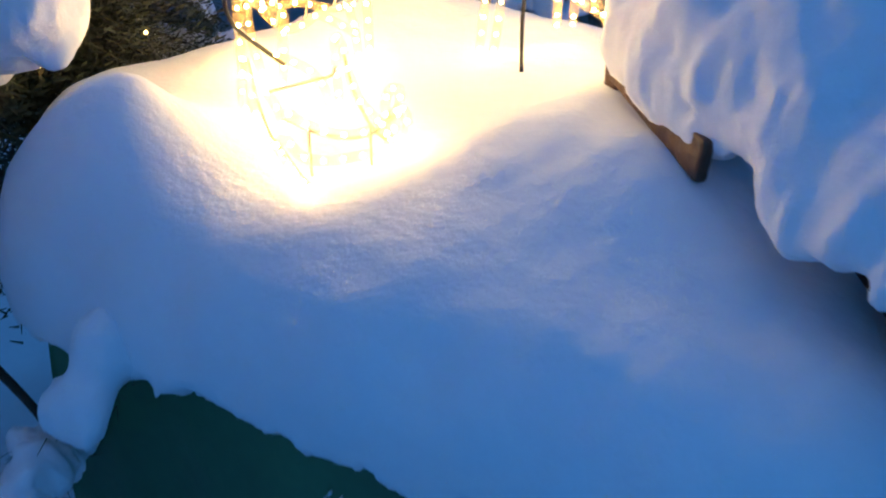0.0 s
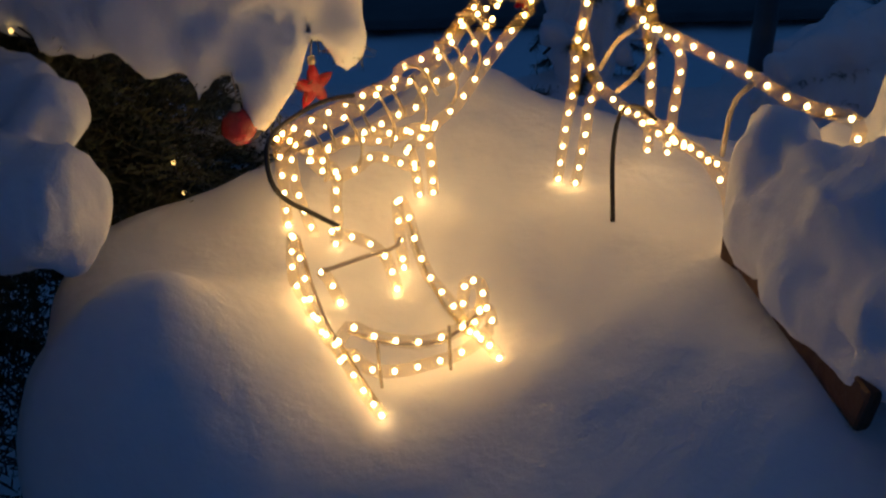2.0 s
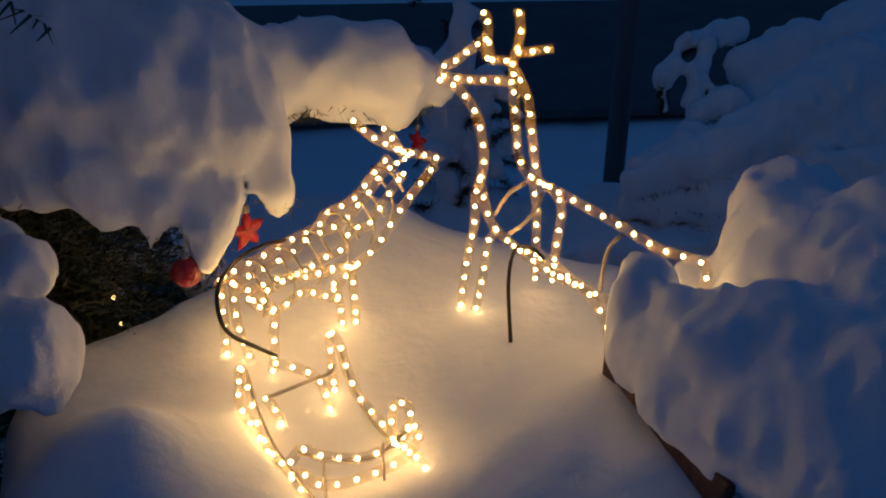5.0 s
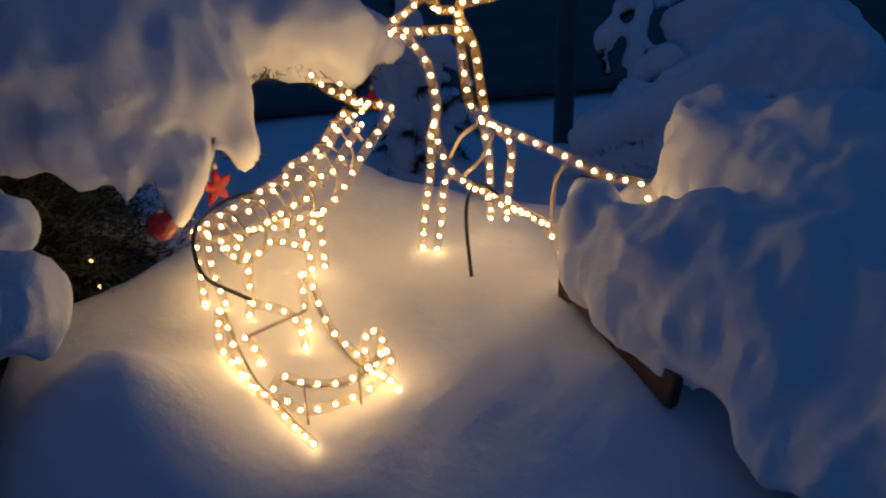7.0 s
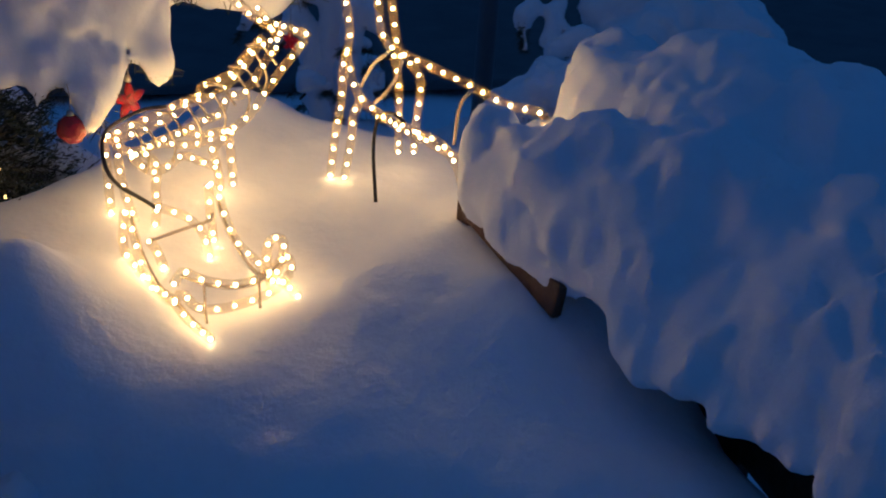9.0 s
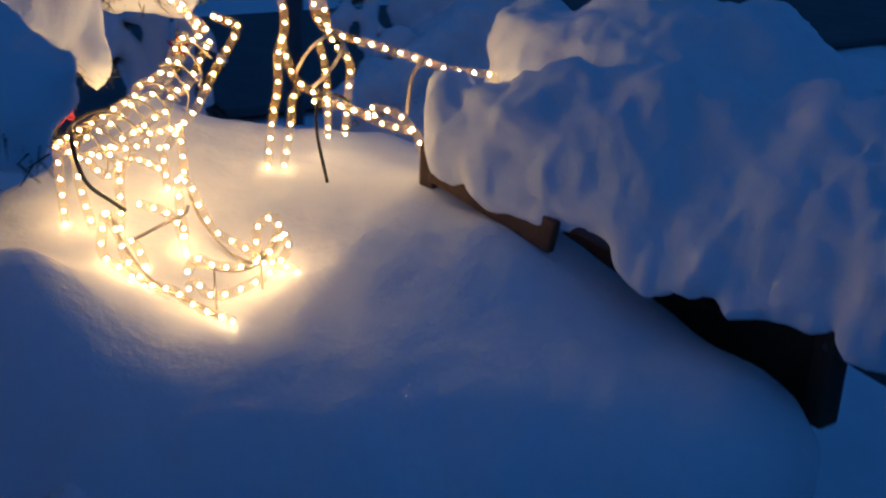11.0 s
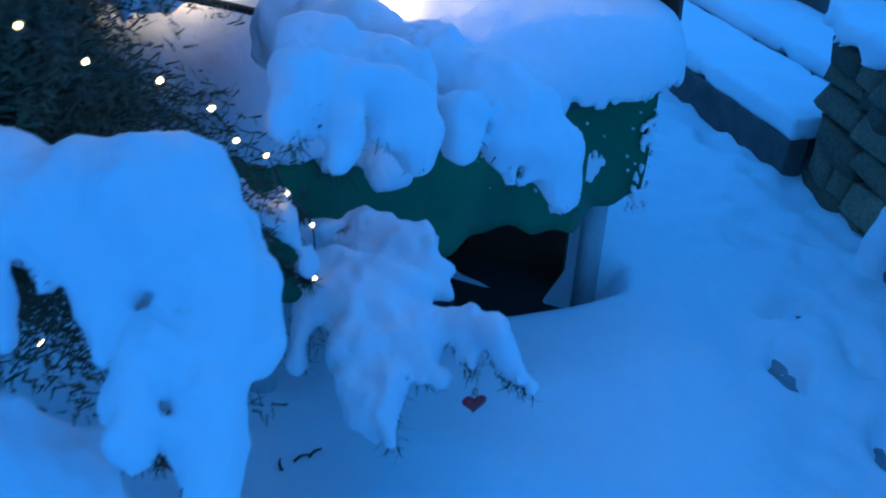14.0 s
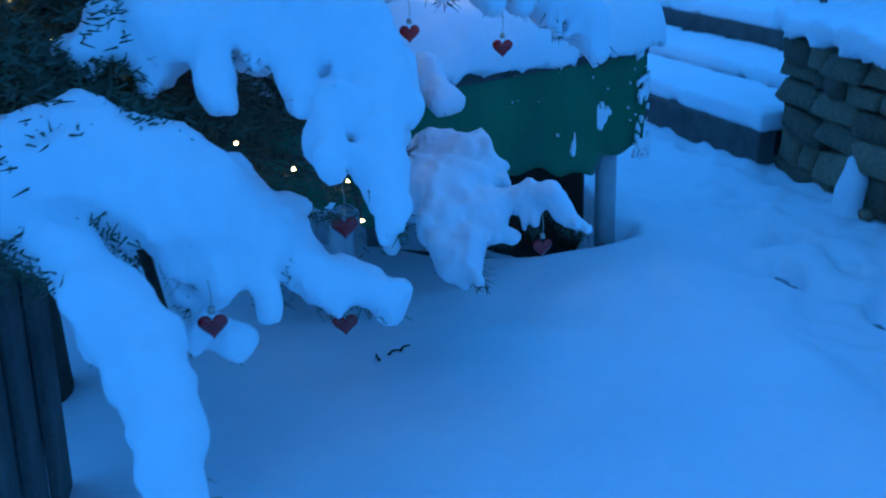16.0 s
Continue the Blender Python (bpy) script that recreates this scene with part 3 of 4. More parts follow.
rail_spines = [
    ((0.416, 1.125, 1.298), (0.451, 1.112, 1.263), 0.068, 0.079),
    ((0.211, 1.062, 1.259), (0.210, 1.021, 1.212), 0.034, 0.039),
    ((0.210, 1.021, 1.212), (0.237, 0.953, 1.189), 0.039, 0.041),
    ((0.237, 0.953, 1.189), (0.257, 0.896, 1.165), 0.041, 0.037),
    ((0.219, 1.032, 1.197), (0.279, 1.011, 1.169), 0.035, 0.037),
    ((0.279, 1.011, 1.169), (0.346, 1.025, 1.201), 0.037, 0.056),
    ((0.405, 1.128, 1.302), (0.379, 1.089, 1.251), 0.063, 0.067),
    ((0.379, 1.089, 1.251), (0.341, 1.011, 1.196), 0.067, 0.066),
    ((0.398, 0.972, 1.231), (0.336, 0.901, 1.194), 0.072, 0.057),
    ((0.322, 1.158, 1.210), (0.315, 1.119, 1.202), 0.029, 0.025),
    ((0.394, 1.075, 1.294), (0.467, 0.976, 1.311), 0.072, 0.097),
    ((0.467, 0.976, 1.311), (0.532, 0.847, 1.306), 0.097, 0.095),
    ((0.532, 0.847, 1.306), (0.541, 0.754, 1.265), 0.095, 0.081),
    ((0.358, 0.933, 1.227), (0.391, 0.818, 1.201), 0.088, 0.085),
    ((0.391, 0.818, 1.201), (0.428, 0.723, 1.192), 0.085, 0.076),
    ((0.428, 0.723, 1.192), (0.457, 0.634, 1.193), 0.076, 0.067),
    ((0.453, 0.920, 1.273), (0.497, 0.743, 1.231), 0.113, 0.100),
    ((0.469, 0.602, 1.213), (0.415, 0.512, 1.201), 0.092, 0.044),
]
rng = random.Random(3)
FRINGE = [Vector(p) for p in ((0.217, 0.953, 1.208), (0.269, 0.848, 1.182), (0.276, 0.793, 1.142), (0.310, 0.716, 1.126), (0.337, 0.657, 1.130), (0.366, 0.575, 1.144), (0.385, 0.500, 1.136))]
hem_line = smooth_line(FRINGE, 0.011)
for i, p in enumerate(hem_line):
    back = Vector((0.045, 0.03, 0.085)) * rng.uniform(0.8, 1.15) * min(1.0, 0.3 + 1.6 * i / len(hem_line))
    tip = p + Vector((rng.uniform(-0.006, 0.012), rng.uniform(-0.008, 0.008), rng.uniform(-0.008, 0.022)))
    rail_spines.append((p + back, tip, 0.034, rng.uniform(0.009, 0.017)))
    if i % 2:
        rail_spines.append((p + back * 1.9, p + back * 0.75, 0.045, 0.024))
for i in range(8):
    u = i / 7
    p = Vector((0.205, 1.05, 1.246)).lerp(Vector((0.250, 0.87, 1.196)), u)
    rail_spines.append((p + Vector((0.012, 0.0, 0.02)), p + Vector((-0.008, 0, rng.uniform(-0.002, 0.014))), 0.026, 0.012))
for i in range(7):
    u = i / 6
    p = Vector((0.42, 0.48, 1.14)).lerp(Vector((0.60, 0.66, 1.15)), u)
    rail_spines.append((p + Vector((0.0, 0.04, 0.07)), p + Vector((0, 0, rng.uniform(-0.02, 0.02))), 0.05, 0.016))
rail_snow = drift("bench_snow", rail_spines, 0.008, SNOW, blend=0.03, rough=0.008, fringe=0.008, grain=0.8, streak=0.008)
tagged(rail_snow, "tall drooping snow mass hanging over the bench", "snow")


# ---- snow-laden fir ----
fir = empty("fir_tree", pose(-0.95, 1.4, 0), "fir tree bowed under thick snow, hung with fairy lights", "tree")
TRUNK = Vector((-0.95, 1.4, 0))


def limb(points, radius, snow, lobes=10, spread=0.12, hang=0.12, seed=0, needles=2600, tree=None, blunt=0.36, h=0.009, bare=0.25):
    """A drooping branch: wood, needles below and lobed snow on top, in the tree's own space."""
    r = random.Random(seed)
    tree = tree or fir
    path = [p - tree.location for p in smooth_line(points, 0.03)]
    bough = link("branch", *tube(path, radius, 7, 0.3), BARK, tree, True)
    n = len(path)
    spines, twigs = [], []
    first = int(n * bare)
    for a, b, i in zip(path[first:], path[first + 1:], range(first, n)):
        w = snow * (0.66 + 0.26 * math.sin(math.pi * i / n)) * (1 + 0.16 * math.sin(i * 1.7 + seed))
        spines.append((a + Vector((0, 0, w * 0.55)), b + Vector((0, 0, w * 0.55)), w, w * 0.97))
    for k in range(lobes):
        i = first + int((n - 2 - first) * (k + 0.5) / lobes)
        p, d = path[i], (path[i + 1] - path[i]).normalized()
        side = Vector((-d.y, d.x, 0)).normalized() * (1 if k % 2 else -1)
        out = p + side * spread * r.uniform(0.55, 1.15) + d * spread * r.uniform(0.2, 0.8)
        tip = out + Vector((0, 0, -hang * r.uniform(0.4, 1.25))) + side * spread * 0.45 + d * 0.03
        mid = out + Vector((0, 0, snow * 0.1))
        spines += [(p + Vector((0, 0, snow * 0.3)), mid, snow * 0.72, snow * 0.58), (mid, tip, snow * 0.56, snow * blunt)]
        twigs.append((p, out + Vector((0, 0, -snow * 0.5)), tip + Vector((0, 0, -snow * 0.62)) + side * 0.012))
    d = (path[-1] - path[-3]).normalized()
    end = path[-1] + d * 0.04 + Vector((0, 0, -hang * 0.6))
    spines.append((path[-1], end, snow * 0.62, snow * blunt))
    twigs.append((path[first], path[(first + n) // 2] + Vector((0, 0, -0.02)), end + Vector((0, 0, -0.025))))
    drift("snow_load", spines, h, SNOW, bough, blend=0.026, rough=0.016, grain=0.7, fringe=0.012, label="lobed snow load")
    verts, faces = [], []
    for twig in twigs:
        line = smooth_line(twig, 0.004)
        for p in line:
            for _ in range(max(1, needles // (len(twigs) * 40))):
                v = Vector((r.gauss(0, 1), r.gauss(0, 1), r.gauss(-0.35, 0.7))).normalized() * r.uniform(0.014, 0.024)
                w = v.cross(Vector((r.random(), r.random(), r.random()))).normalized() * 0.0011
                k = len(verts)
                verts += [p - w, p + w, p + v + w * 0.3, p + v - w * 0.3]
                faces.append((k, k + 1, k + 2, k + 3))
    link("foliage", verts, faces, NEEDLE, bough, False, "dark green fir needles")
    return bough


def bough(stem, spines, seed, tree=None, h=0.007, rough=0.015, needles=6, blend=0.018, lumpy=0.7):
    """A snow-laden branch: wood from the stem along the first spines, snow in lobes, needles showing under every lobe."""
    r = random.Random(seed)
    tree = tree or fir
    base = tree.location
    line = [Vector(p) for p in stem] + [Vector(spines[0][0])]
    for a, b, ra, rb in spines:
        if (Vector(a) - line[-1]).length > 0.003:
            break
        line.append(Vector(b) - Vector((0, 0, rb * 0.4)))
    wood = link("branch", *tube([p - base for p in smooth_line(line, 0.03)], 0.011, 7, 0.3), BARK, tree, True)
    local = [(Vector(a) - base, Vector(b) - base, ra, rb) for a, b, ra, rb in spines]
    lobes = []
    for a, b, ra, rb in local:
        for _ in range(int(lumpy * (1 + (b - a).length / (0.5 * max(ra, rb))))):
            u = r.random()
            radius = ra + (rb - ra) * u
            turn = r.uniform(0, 2 * math.pi)
            side = Vector((math.cos(turn), math.sin(turn), r.uniform(-0.9, 0.35)))
            p = a.lerp(b, u) + side.normalized() * radius * 0.72
            drop = Vector((r.uniform(-0.2, 0.2), r.uniform(-0.2, 0.2), -r.uniform(0.2, 0.9))) * radius
            lobes.append((p, p + drop, radius * r.uniform(0.36, 0.55), radius * r.uniform(0.2, 0.36)))
    drift("snow_load", local + lobes, h, SNOW, wood, blend=blend, rough=rough, grain=0.8, fringe=0.008, streak=0.003, label="lobed snow load")
    verts, faces = [], []
    for a, b, ra, rb in local:
        n = max(3, int((b - a).length / 0.005))
        for i in range(n + 1):
            u = i / n
            radius = ra + (rb - ra) * u
            p = a.lerp(b, u) - Vector((0, 0, radius * 0.72))
            for _ in range(needles):
                q = p + Vector((r.gauss(0, radius * 0.33), r.gauss(0, radius * 0.33), r.uniform(0, radius * 0.25)))
                v = Vector((r.gauss(0, 0.8), r.gauss(0, 0.8), -abs(r.gauss(0.5, 0.5)))).normalized() * r.uniform(0.012, 0.022)
                w = v.cross(Vector((r.random(), r.random(), r.random()))).normalized() * 0.0009
                k = len(verts)
                verts += [q - w, q + w, q + v + w * 0.3, q + v - w * 0.3]
                faces.append((k, k + 1, k + 2, k + 3))
    link("foliage", verts, faces, NEEDLE, wood, False, "dark green fir needles")
    return wood


part("trunk", (lambda bm: (bmesh.ops.create_cone(bm, cap_ends=True, segments=14, radius1=0.07, radius2=0.025, depth=2.8, matrix=pose(0, 0, 1.6)), bm)[1])(bmesh.new()), BARK, fir, "", True)
# the bough over the corner of the table
bough([(-0.95, 1.4, 1.25), (-0.66, 1.15, 1.2)], [
    ((-0.563, 0.865, 1.173), (-0.591, 0.644, 1.172), 0.050, 0.046),
    ((-0.591, 0.644, 1.172), (-0.604, 0.530, 1.138), 0.046, 0.038),
    ((-0.604, 0.530, 1.138), (-0.576, 0.477, 1.083), 0.038, 0.032),
    ((-0.748, 0.712, 1.210), (-0.675, 0.611, 1.181), 0.033, 0.034),
    ((-0.849, 0.650, 1.226), (-0.881, 0.640, 1.170), 0.028, 0.016),
    ((-0.820, 0.614, 1.211), (-0.861, 0.594, 1.148), 0.031, 0.020),
    ((-0.776, 0.592, 1.198), (-0.791, 0.581, 1.160), 0.027, 0.017),
    ((-0.740, 0.579, 1.178), (-0.763, 0.552, 1.127), 0.028, 0.017),
    ((-0.674, 0.546, 1.153), (-0.693, 0.542, 1.116), 0.030, 0.017),
    ((-0.624, 0.509, 1.115), (-0.634, 0.501, 1.069), 0.033, 0.015),
    ((-0.568, 0.480, 1.077), (-0.565, 0.450, 1.019), 0.034, 0.020),
], 1, h=0.006, lumpy=0.6)
# lobes below it
bough([(-0.95, 1.4, 1.0), (-0.55, 1.2, 0.97)], [
    ((-0.315, 1.039, 0.932), (-0.328, 0.877, 0.929), 0.043, 0.045),
    ((-0.328, 0.877, 0.929), (-0.360, 0.817, 0.883), 0.045, 0.031),
    ((-0.329, 0.959, 0.924), (-0.372, 0.919, 0.875), 0.040, 0.025),
], 2, h=0.007)
# the low bough beside the table
bough([(-0.95, 1.4, 0.9), (-0.62, 1.1, 0.82)], [
    ((-0.431, 0.919, 0.768), (-0.416, 0.746, 0.803), 0.035, 0.045),
    ((-0.416, 0.746, 0.803), (-0.448, 0.672, 0.763), 0.045, 0.037),
    ((-0.453, 0.881, 0.806), (-0.410, 0.825, 0.829), 0.013, 0.014),
    ((-0.410, 0.825, 0.829), (-0.413, 0.780, 0.821), 0.014, 0.014),
    ((-0.526, 0.809, 0.749), (-0.524, 0.684, 0.720), 0.069, 0.062),
    ((-0.568, 0.840, 0.730), (-0.616, 0.825, 0.677), 0.042, 0.026),
    ((-0.589, 0.734, 0.719), (-0.650, 0.688, 0.662), 0.046, 0.027),
    ((-0.606, 0.673, 0.699), (-0.678, 0.626, 0.648), 0.038, 0.018),
    ((-0.489, 0.659, 0.741), (-0.505, 0.551, 0.760), 0.030, 0.031),
    ((-0.505, 0.551, 0.760), (-0.549, 0.477, 0.715), 0.031, 0.020),
    ((-0.496, 0.604, 0.749), (-0.539, 0.568, 0.709), 0.035, 0.018),
    ((-0.515, 0.537, 0.753), (-0.548, 0.509, 0.717), 0.033, 0.016),
    ((-0.514, 0.848, 0.769), (-0.475, 0.707, 0.766), 0.047, 0.052),
    ((-0.540, 0.687, 0.716), (-0.567, 0.623, 0.701), 0.054, 0.031),
], 3, h=0.006, needles=9)
# the big bough at the end of the walk
bough([(-0.95, 1.4, 1.2), (-1.05, 1.1, 1.2)], [
    ((-1.141, 0.899, 1.150), (-1.078, 0.800, 1.152), 0.057, 0.055),
    ((-1.078, 0.800, 1.152), (-1.020, 0.699, 1.146), 0.055, 0.059),
    ((-1.020, 0.699, 1.146), (-1.015, 0.641, 1.081), 0.059, 0.052),
    ((-1.015, 0.641, 1.081), (-1.021, 0.591, 1.022), 0.052, 0.029),
    ((-0.975, 0.679, 1.156), (-0.955, 0.648, 1.115), 0.031, 0.016),
    ((-1.134, 0.784, 1.121), (-1.153, 0.769, 1.054), 0.036, 0.015),
    ((-1.098, 0.749, 1.127), (-1.111, 0.747, 1.094), 0.031, 0.014),
    ((-1.082, 0.699, 1.092), (-1.104, 0.693, 1.038), 0.036, 0.014),
    ((-1.091, 0.648, 1.046), (-1.147, 0.623, 0.987), 0.035, 0.020),
    ((-1.070, 0.611, 1.032), (-1.121, 0.566, 0.959), 0.040, 0.027),
    ((-1.121, 0.566, 0.959), (-1.157, 0.533, 0.914), 0.027, 0.014),
    ((-1.198, 0.954, 1.114), (-1.140, 0.846, 1.136), 0.021, 0.046),
    ((-1.140, 0.846, 1.136), (-1.067, 0.744, 1.136), 0.046, 0.059),
    ((-1.197, 0.938, 1.111), (-1.201, 0.938, 1.093), 0.017, 0.009),
    ((-1.160, 0.864, 1.111), (-1.177, 0.857, 1.064), 0.030, 0.013),
], 4, h=0.007)
# the lower bough
bough([(-0.95, 1.4, 1.0), (-1.2, 1.15, 1.04)], [
    ((-1.360, 0.988, 0.983), (-1.276, 0.886, 0.999), 0.076, 0.073),
    ((-1.276, 0.886, 0.999), (-1.221, 0.787, 0.950), 0.073, 0.064),
    ((-1.221, 0.787, 0.950), (-1.158, 0.722, 0.886), 0.064, 0.052),
    ((-1.158, 0.722, 0.886), (-1.106, 0.651, 0.817), 0.052, 0.033),
    ((-1.106, 0.651, 0.817), (-1.078, 0.593, 0.780), 0.033, 0.031),
    ((-1.319, 0.936, 0.941), (-1.336, 0.939, 0.911), 0.045, 0.026),
    ((-1.280, 0.862, 0.929), (-1.275, 0.835, 0.884), 0.036, 0.016),
    ((-1.248, 0.798, 0.904), (-1.254, 0.783, 0.864), 0.037, 0.014),
    ((-1.171, 0.717, 0.849), (-1.186, 0.708, 0.806), 0.033, 0.017),
    ((-1.201, 0.754, 0.870), (-1.212, 0.756, 0.850), 0.033, 0.019),
    ((-1.116, 0.655, 0.800), (-1.124, 0.652, 0.780), 0.027, 0.015),
    ((-1.097, 0.716, 0.904), (-1.067, 0.662, 0.897), 0.018, 0.016),
], 5, h=0.008)
# its long hanging end
bough([(-1.2, 1.1, 1.0)], [
    ((-1.321, 0.908, 0.938), (-1.353, 0.818, 0.869), 0.044, 0.042),
    ((-1.353, 0.818, 0.869), (-1.386, 0.738, 0.812), 0.042, 0.040),
    ((-1.386, 0.738, 0.812), (-1.438, 0.670, 0.756), 0.040, 0.037),
    ((-1.438, 0.670, 0.756), (-1.496, 0.628, 0.680), 0.037, 0.035),
], 6, h=0.008)
# a small twig with two clumps
bough([(-1.2, 0.9, 0.93)], [
    ((-1.267, 0.798, 0.783), (-1.265, 0.775, 0.777), 0.014, 0.019),
    ((-1.228, 0.760, 0.773), (-1.231, 0.742, 0.767), 0.015, 0.019),
    ((-1.245, 0.807, 0.865), (-1.241, 0.777, 0.799), 0.010, 0.009),
], 7, h=0.005)
# a bough hanging close over the path
bough([(-0.95, 1.4, 1.75), (-0.6, 0.9, 1.58)], [
    ((-0.457, 0.729, 1.489), (-0.405, 0.677, 1.458), 0.036, 0.041),
    ((-0.405, 0.677, 1.458), (-0.373, 0.655, 1.434), 0.041, 0.034),
    ((-0.373, 0.655, 1.434), (-0.366, 0.645, 1.409), 0.034, 0.023),
], 8, h=0.007)
# lobes beside the table
bough([(-0.95, 1.4, 1.2)], [
    ((-0.589, 1.287, 1.243), (-0.492, 1.194, 1.265), 0.051, 0.047),
    ((-0.492, 1.194, 1.265), (-0.447, 1.146, 1.278), 0.047, 0.035),
    ((-0.557, 1.145, 1.180), (-0.466, 1.083, 1.221), 0.053, 0.054),
    ((-0.466, 1.083, 1.221), (-0.432, 1.053, 1.232), 0.054, 0.048),
], 9, h=0.007)
# the great bough over the reindeer
bough([(-0.95, 1.4, 1.6)], [
    ((-0.665, 1.440, 1.436), (-0.427, 1.384, 1.415), 0.156, 0.142),
    ((-0.427, 1.384, 1.415), (-0.305, 1.359, 1.393), 0.142, 0.128),
    ((-0.305, 1.359, 1.393), (-0.235, 1.339, 1.370), 0.128, 0.081),
    ((-0.469, 1.332, 1.359), (-0.449, 1.302, 1.322), 0.084, 0.048),
    ((-0.382, 1.280, 1.335), (-0.365, 1.255, 1.291), 0.060, 0.028),
    ((-0.310, 1.259, 1.301), (-0.319, 1.220, 1.245), 0.042, 0.014),
    ((-0.256, 1.271, 1.287), (-0.259, 1.234, 1.233), 0.041, 0.018),
    ((-0.198, 1.327, 1.332), (-0.175, 1.298, 1.284), 0.046, 0.023),
    ((-0.224, 1.409, 1.389), (-0.100, 1.455, 1.394), 0.064, 0.060),
    ((-0.100, 1.455, 1.394), (-0.026, 1.476, 1.371), 0.060, 0.063),
    ((-0.026, 1.476, 1.371), (0.025, 1.499, 1.359), 0.063, 0.048),
    ((-0.150, 1.431, 1.380), (-0.140, 1.424, 1.360), 0.043, 0.025),
], 10, h=0.009, needles=14, lumpy=0.45)
limb([(-0.95, 1.4, 0.98), (-0.62, 1.55, 1.02), (-0.42, 1.66, 1.0), (-0.30, 1.72, 0.95)], 0.01, 0.03, 8, 0.09, 0.05, 9, 6000)
limb([(-0.95, 1.4, 1.12), (-0.70, 1.62, 1.14), (-0.52, 1.78, 1.10), (-0.44, 1.88, 1.02)], 0.01, 0.035, 8, 0.09, 0.05, 10, 6000)
limb([(-0.95, 1.4, 1.1), (-0.85, 1.05, 1.08), (-0.76, 0.88, 1.02), (-0.7, 0.78, 0.95)], 0.01, 0.02, 8, 0.09, 0.06, 12, 7000)


# unseen boughs added overhead, only to cut the sky light on the near side
for k, (x, y, z) in enumerate(((-0.62, 0.5, 2.1), (-1.25, 0.42, 2.15), (-1.75, 0.75, 2.1), (-0.3, 0.85, 2.2), (-0.95, 0.6, 2.35), (-1.6, 1.5, 2.2), (-0.5, 1.1, 2.0), (-1.35, 0.9, 1.95), (-0.75, 0.75, 1.9), (-0.55, 1.6, 2.1))):
    limb([(-0.95, 1.4, z + 0.3), ((x - 0.95) / 2, (y + 1.4) / 2, z + 0.2), (x, y, z)], 0.014, 0.14, 16, 0.28, 0.08, 90 + k, 1500, h=0.024, bare=0.2)


def inner_sprays(seed, count, tree, low, high, reach, first=-2.9, last=0.3):
    """Bare inner twigs of the fir, thick with needles."""
    r = random.Random(seed)
    verts, faces = [], []
    for _ in range(count):
        turn = r.uniform(first, last)
        z = r.uniform(low, high)
        out = Vector((math.cos(turn), math.sin(turn), 0))
        far_end = out * reach * r.uniform(0.55, 1.0) * (0.72 if -0.9 < turn < 0.3 and last < 0.5 else 1.0) * (1.25 - 0.4 * (z - low) / (high - low))
        stem = smooth_line([Vector((0, 0, z)), far_end * 0.5 + Vector((0, 0, z + 0.03)), far_end + Vector((0, 0, z - 0.10))], 0.012)
        v, f = tube(stem[::4], 0.004, 5, 0.3)
        k = len(verts)
        verts += v
        faces += [tuple(k + i for i in q) for q in f]
        side = Vector((-out.y, out.x, 0))
        for i, p in enumerate(stem[len(stem) // 4:]):
            for sgn in (-1, 1):
                end = p + side * sgn * r.uniform(0.03, 0.09) + out * 0.05 + Vector((0, 0, r.uniform(-0.05, 0.0)))
                for j in range(9):
                    q = p.lerp(end, j / 8)
                    w = Vector((r.gauss(0, 1), r.gauss(0, 1), r.gauss(0, 0.8))).normalized() * r.uniform(0.012, 0.02)
                    t = w.cross(out + Vector((0, 0, 0.3))).normalized() * 0.0016
                    k = len(verts)
                    verts += [q - t, q + t, q + w + t * 0.3, q + w - t * 0.3]
                    faces.append((k, k + 1, k + 2, k + 3))
    ob = link("inner_foliage", verts, faces, NEEDLE, tree, False, "dark inner twigs with green-brown needles")
    return tagged(ob, kind="stuff")


inner_sprays(77, 330, fir, 0.95, 1.5, 0.58)
inner_sprays(78, 130, fir, 0.98, 1.34, 0.62, -0.1, 0.7)

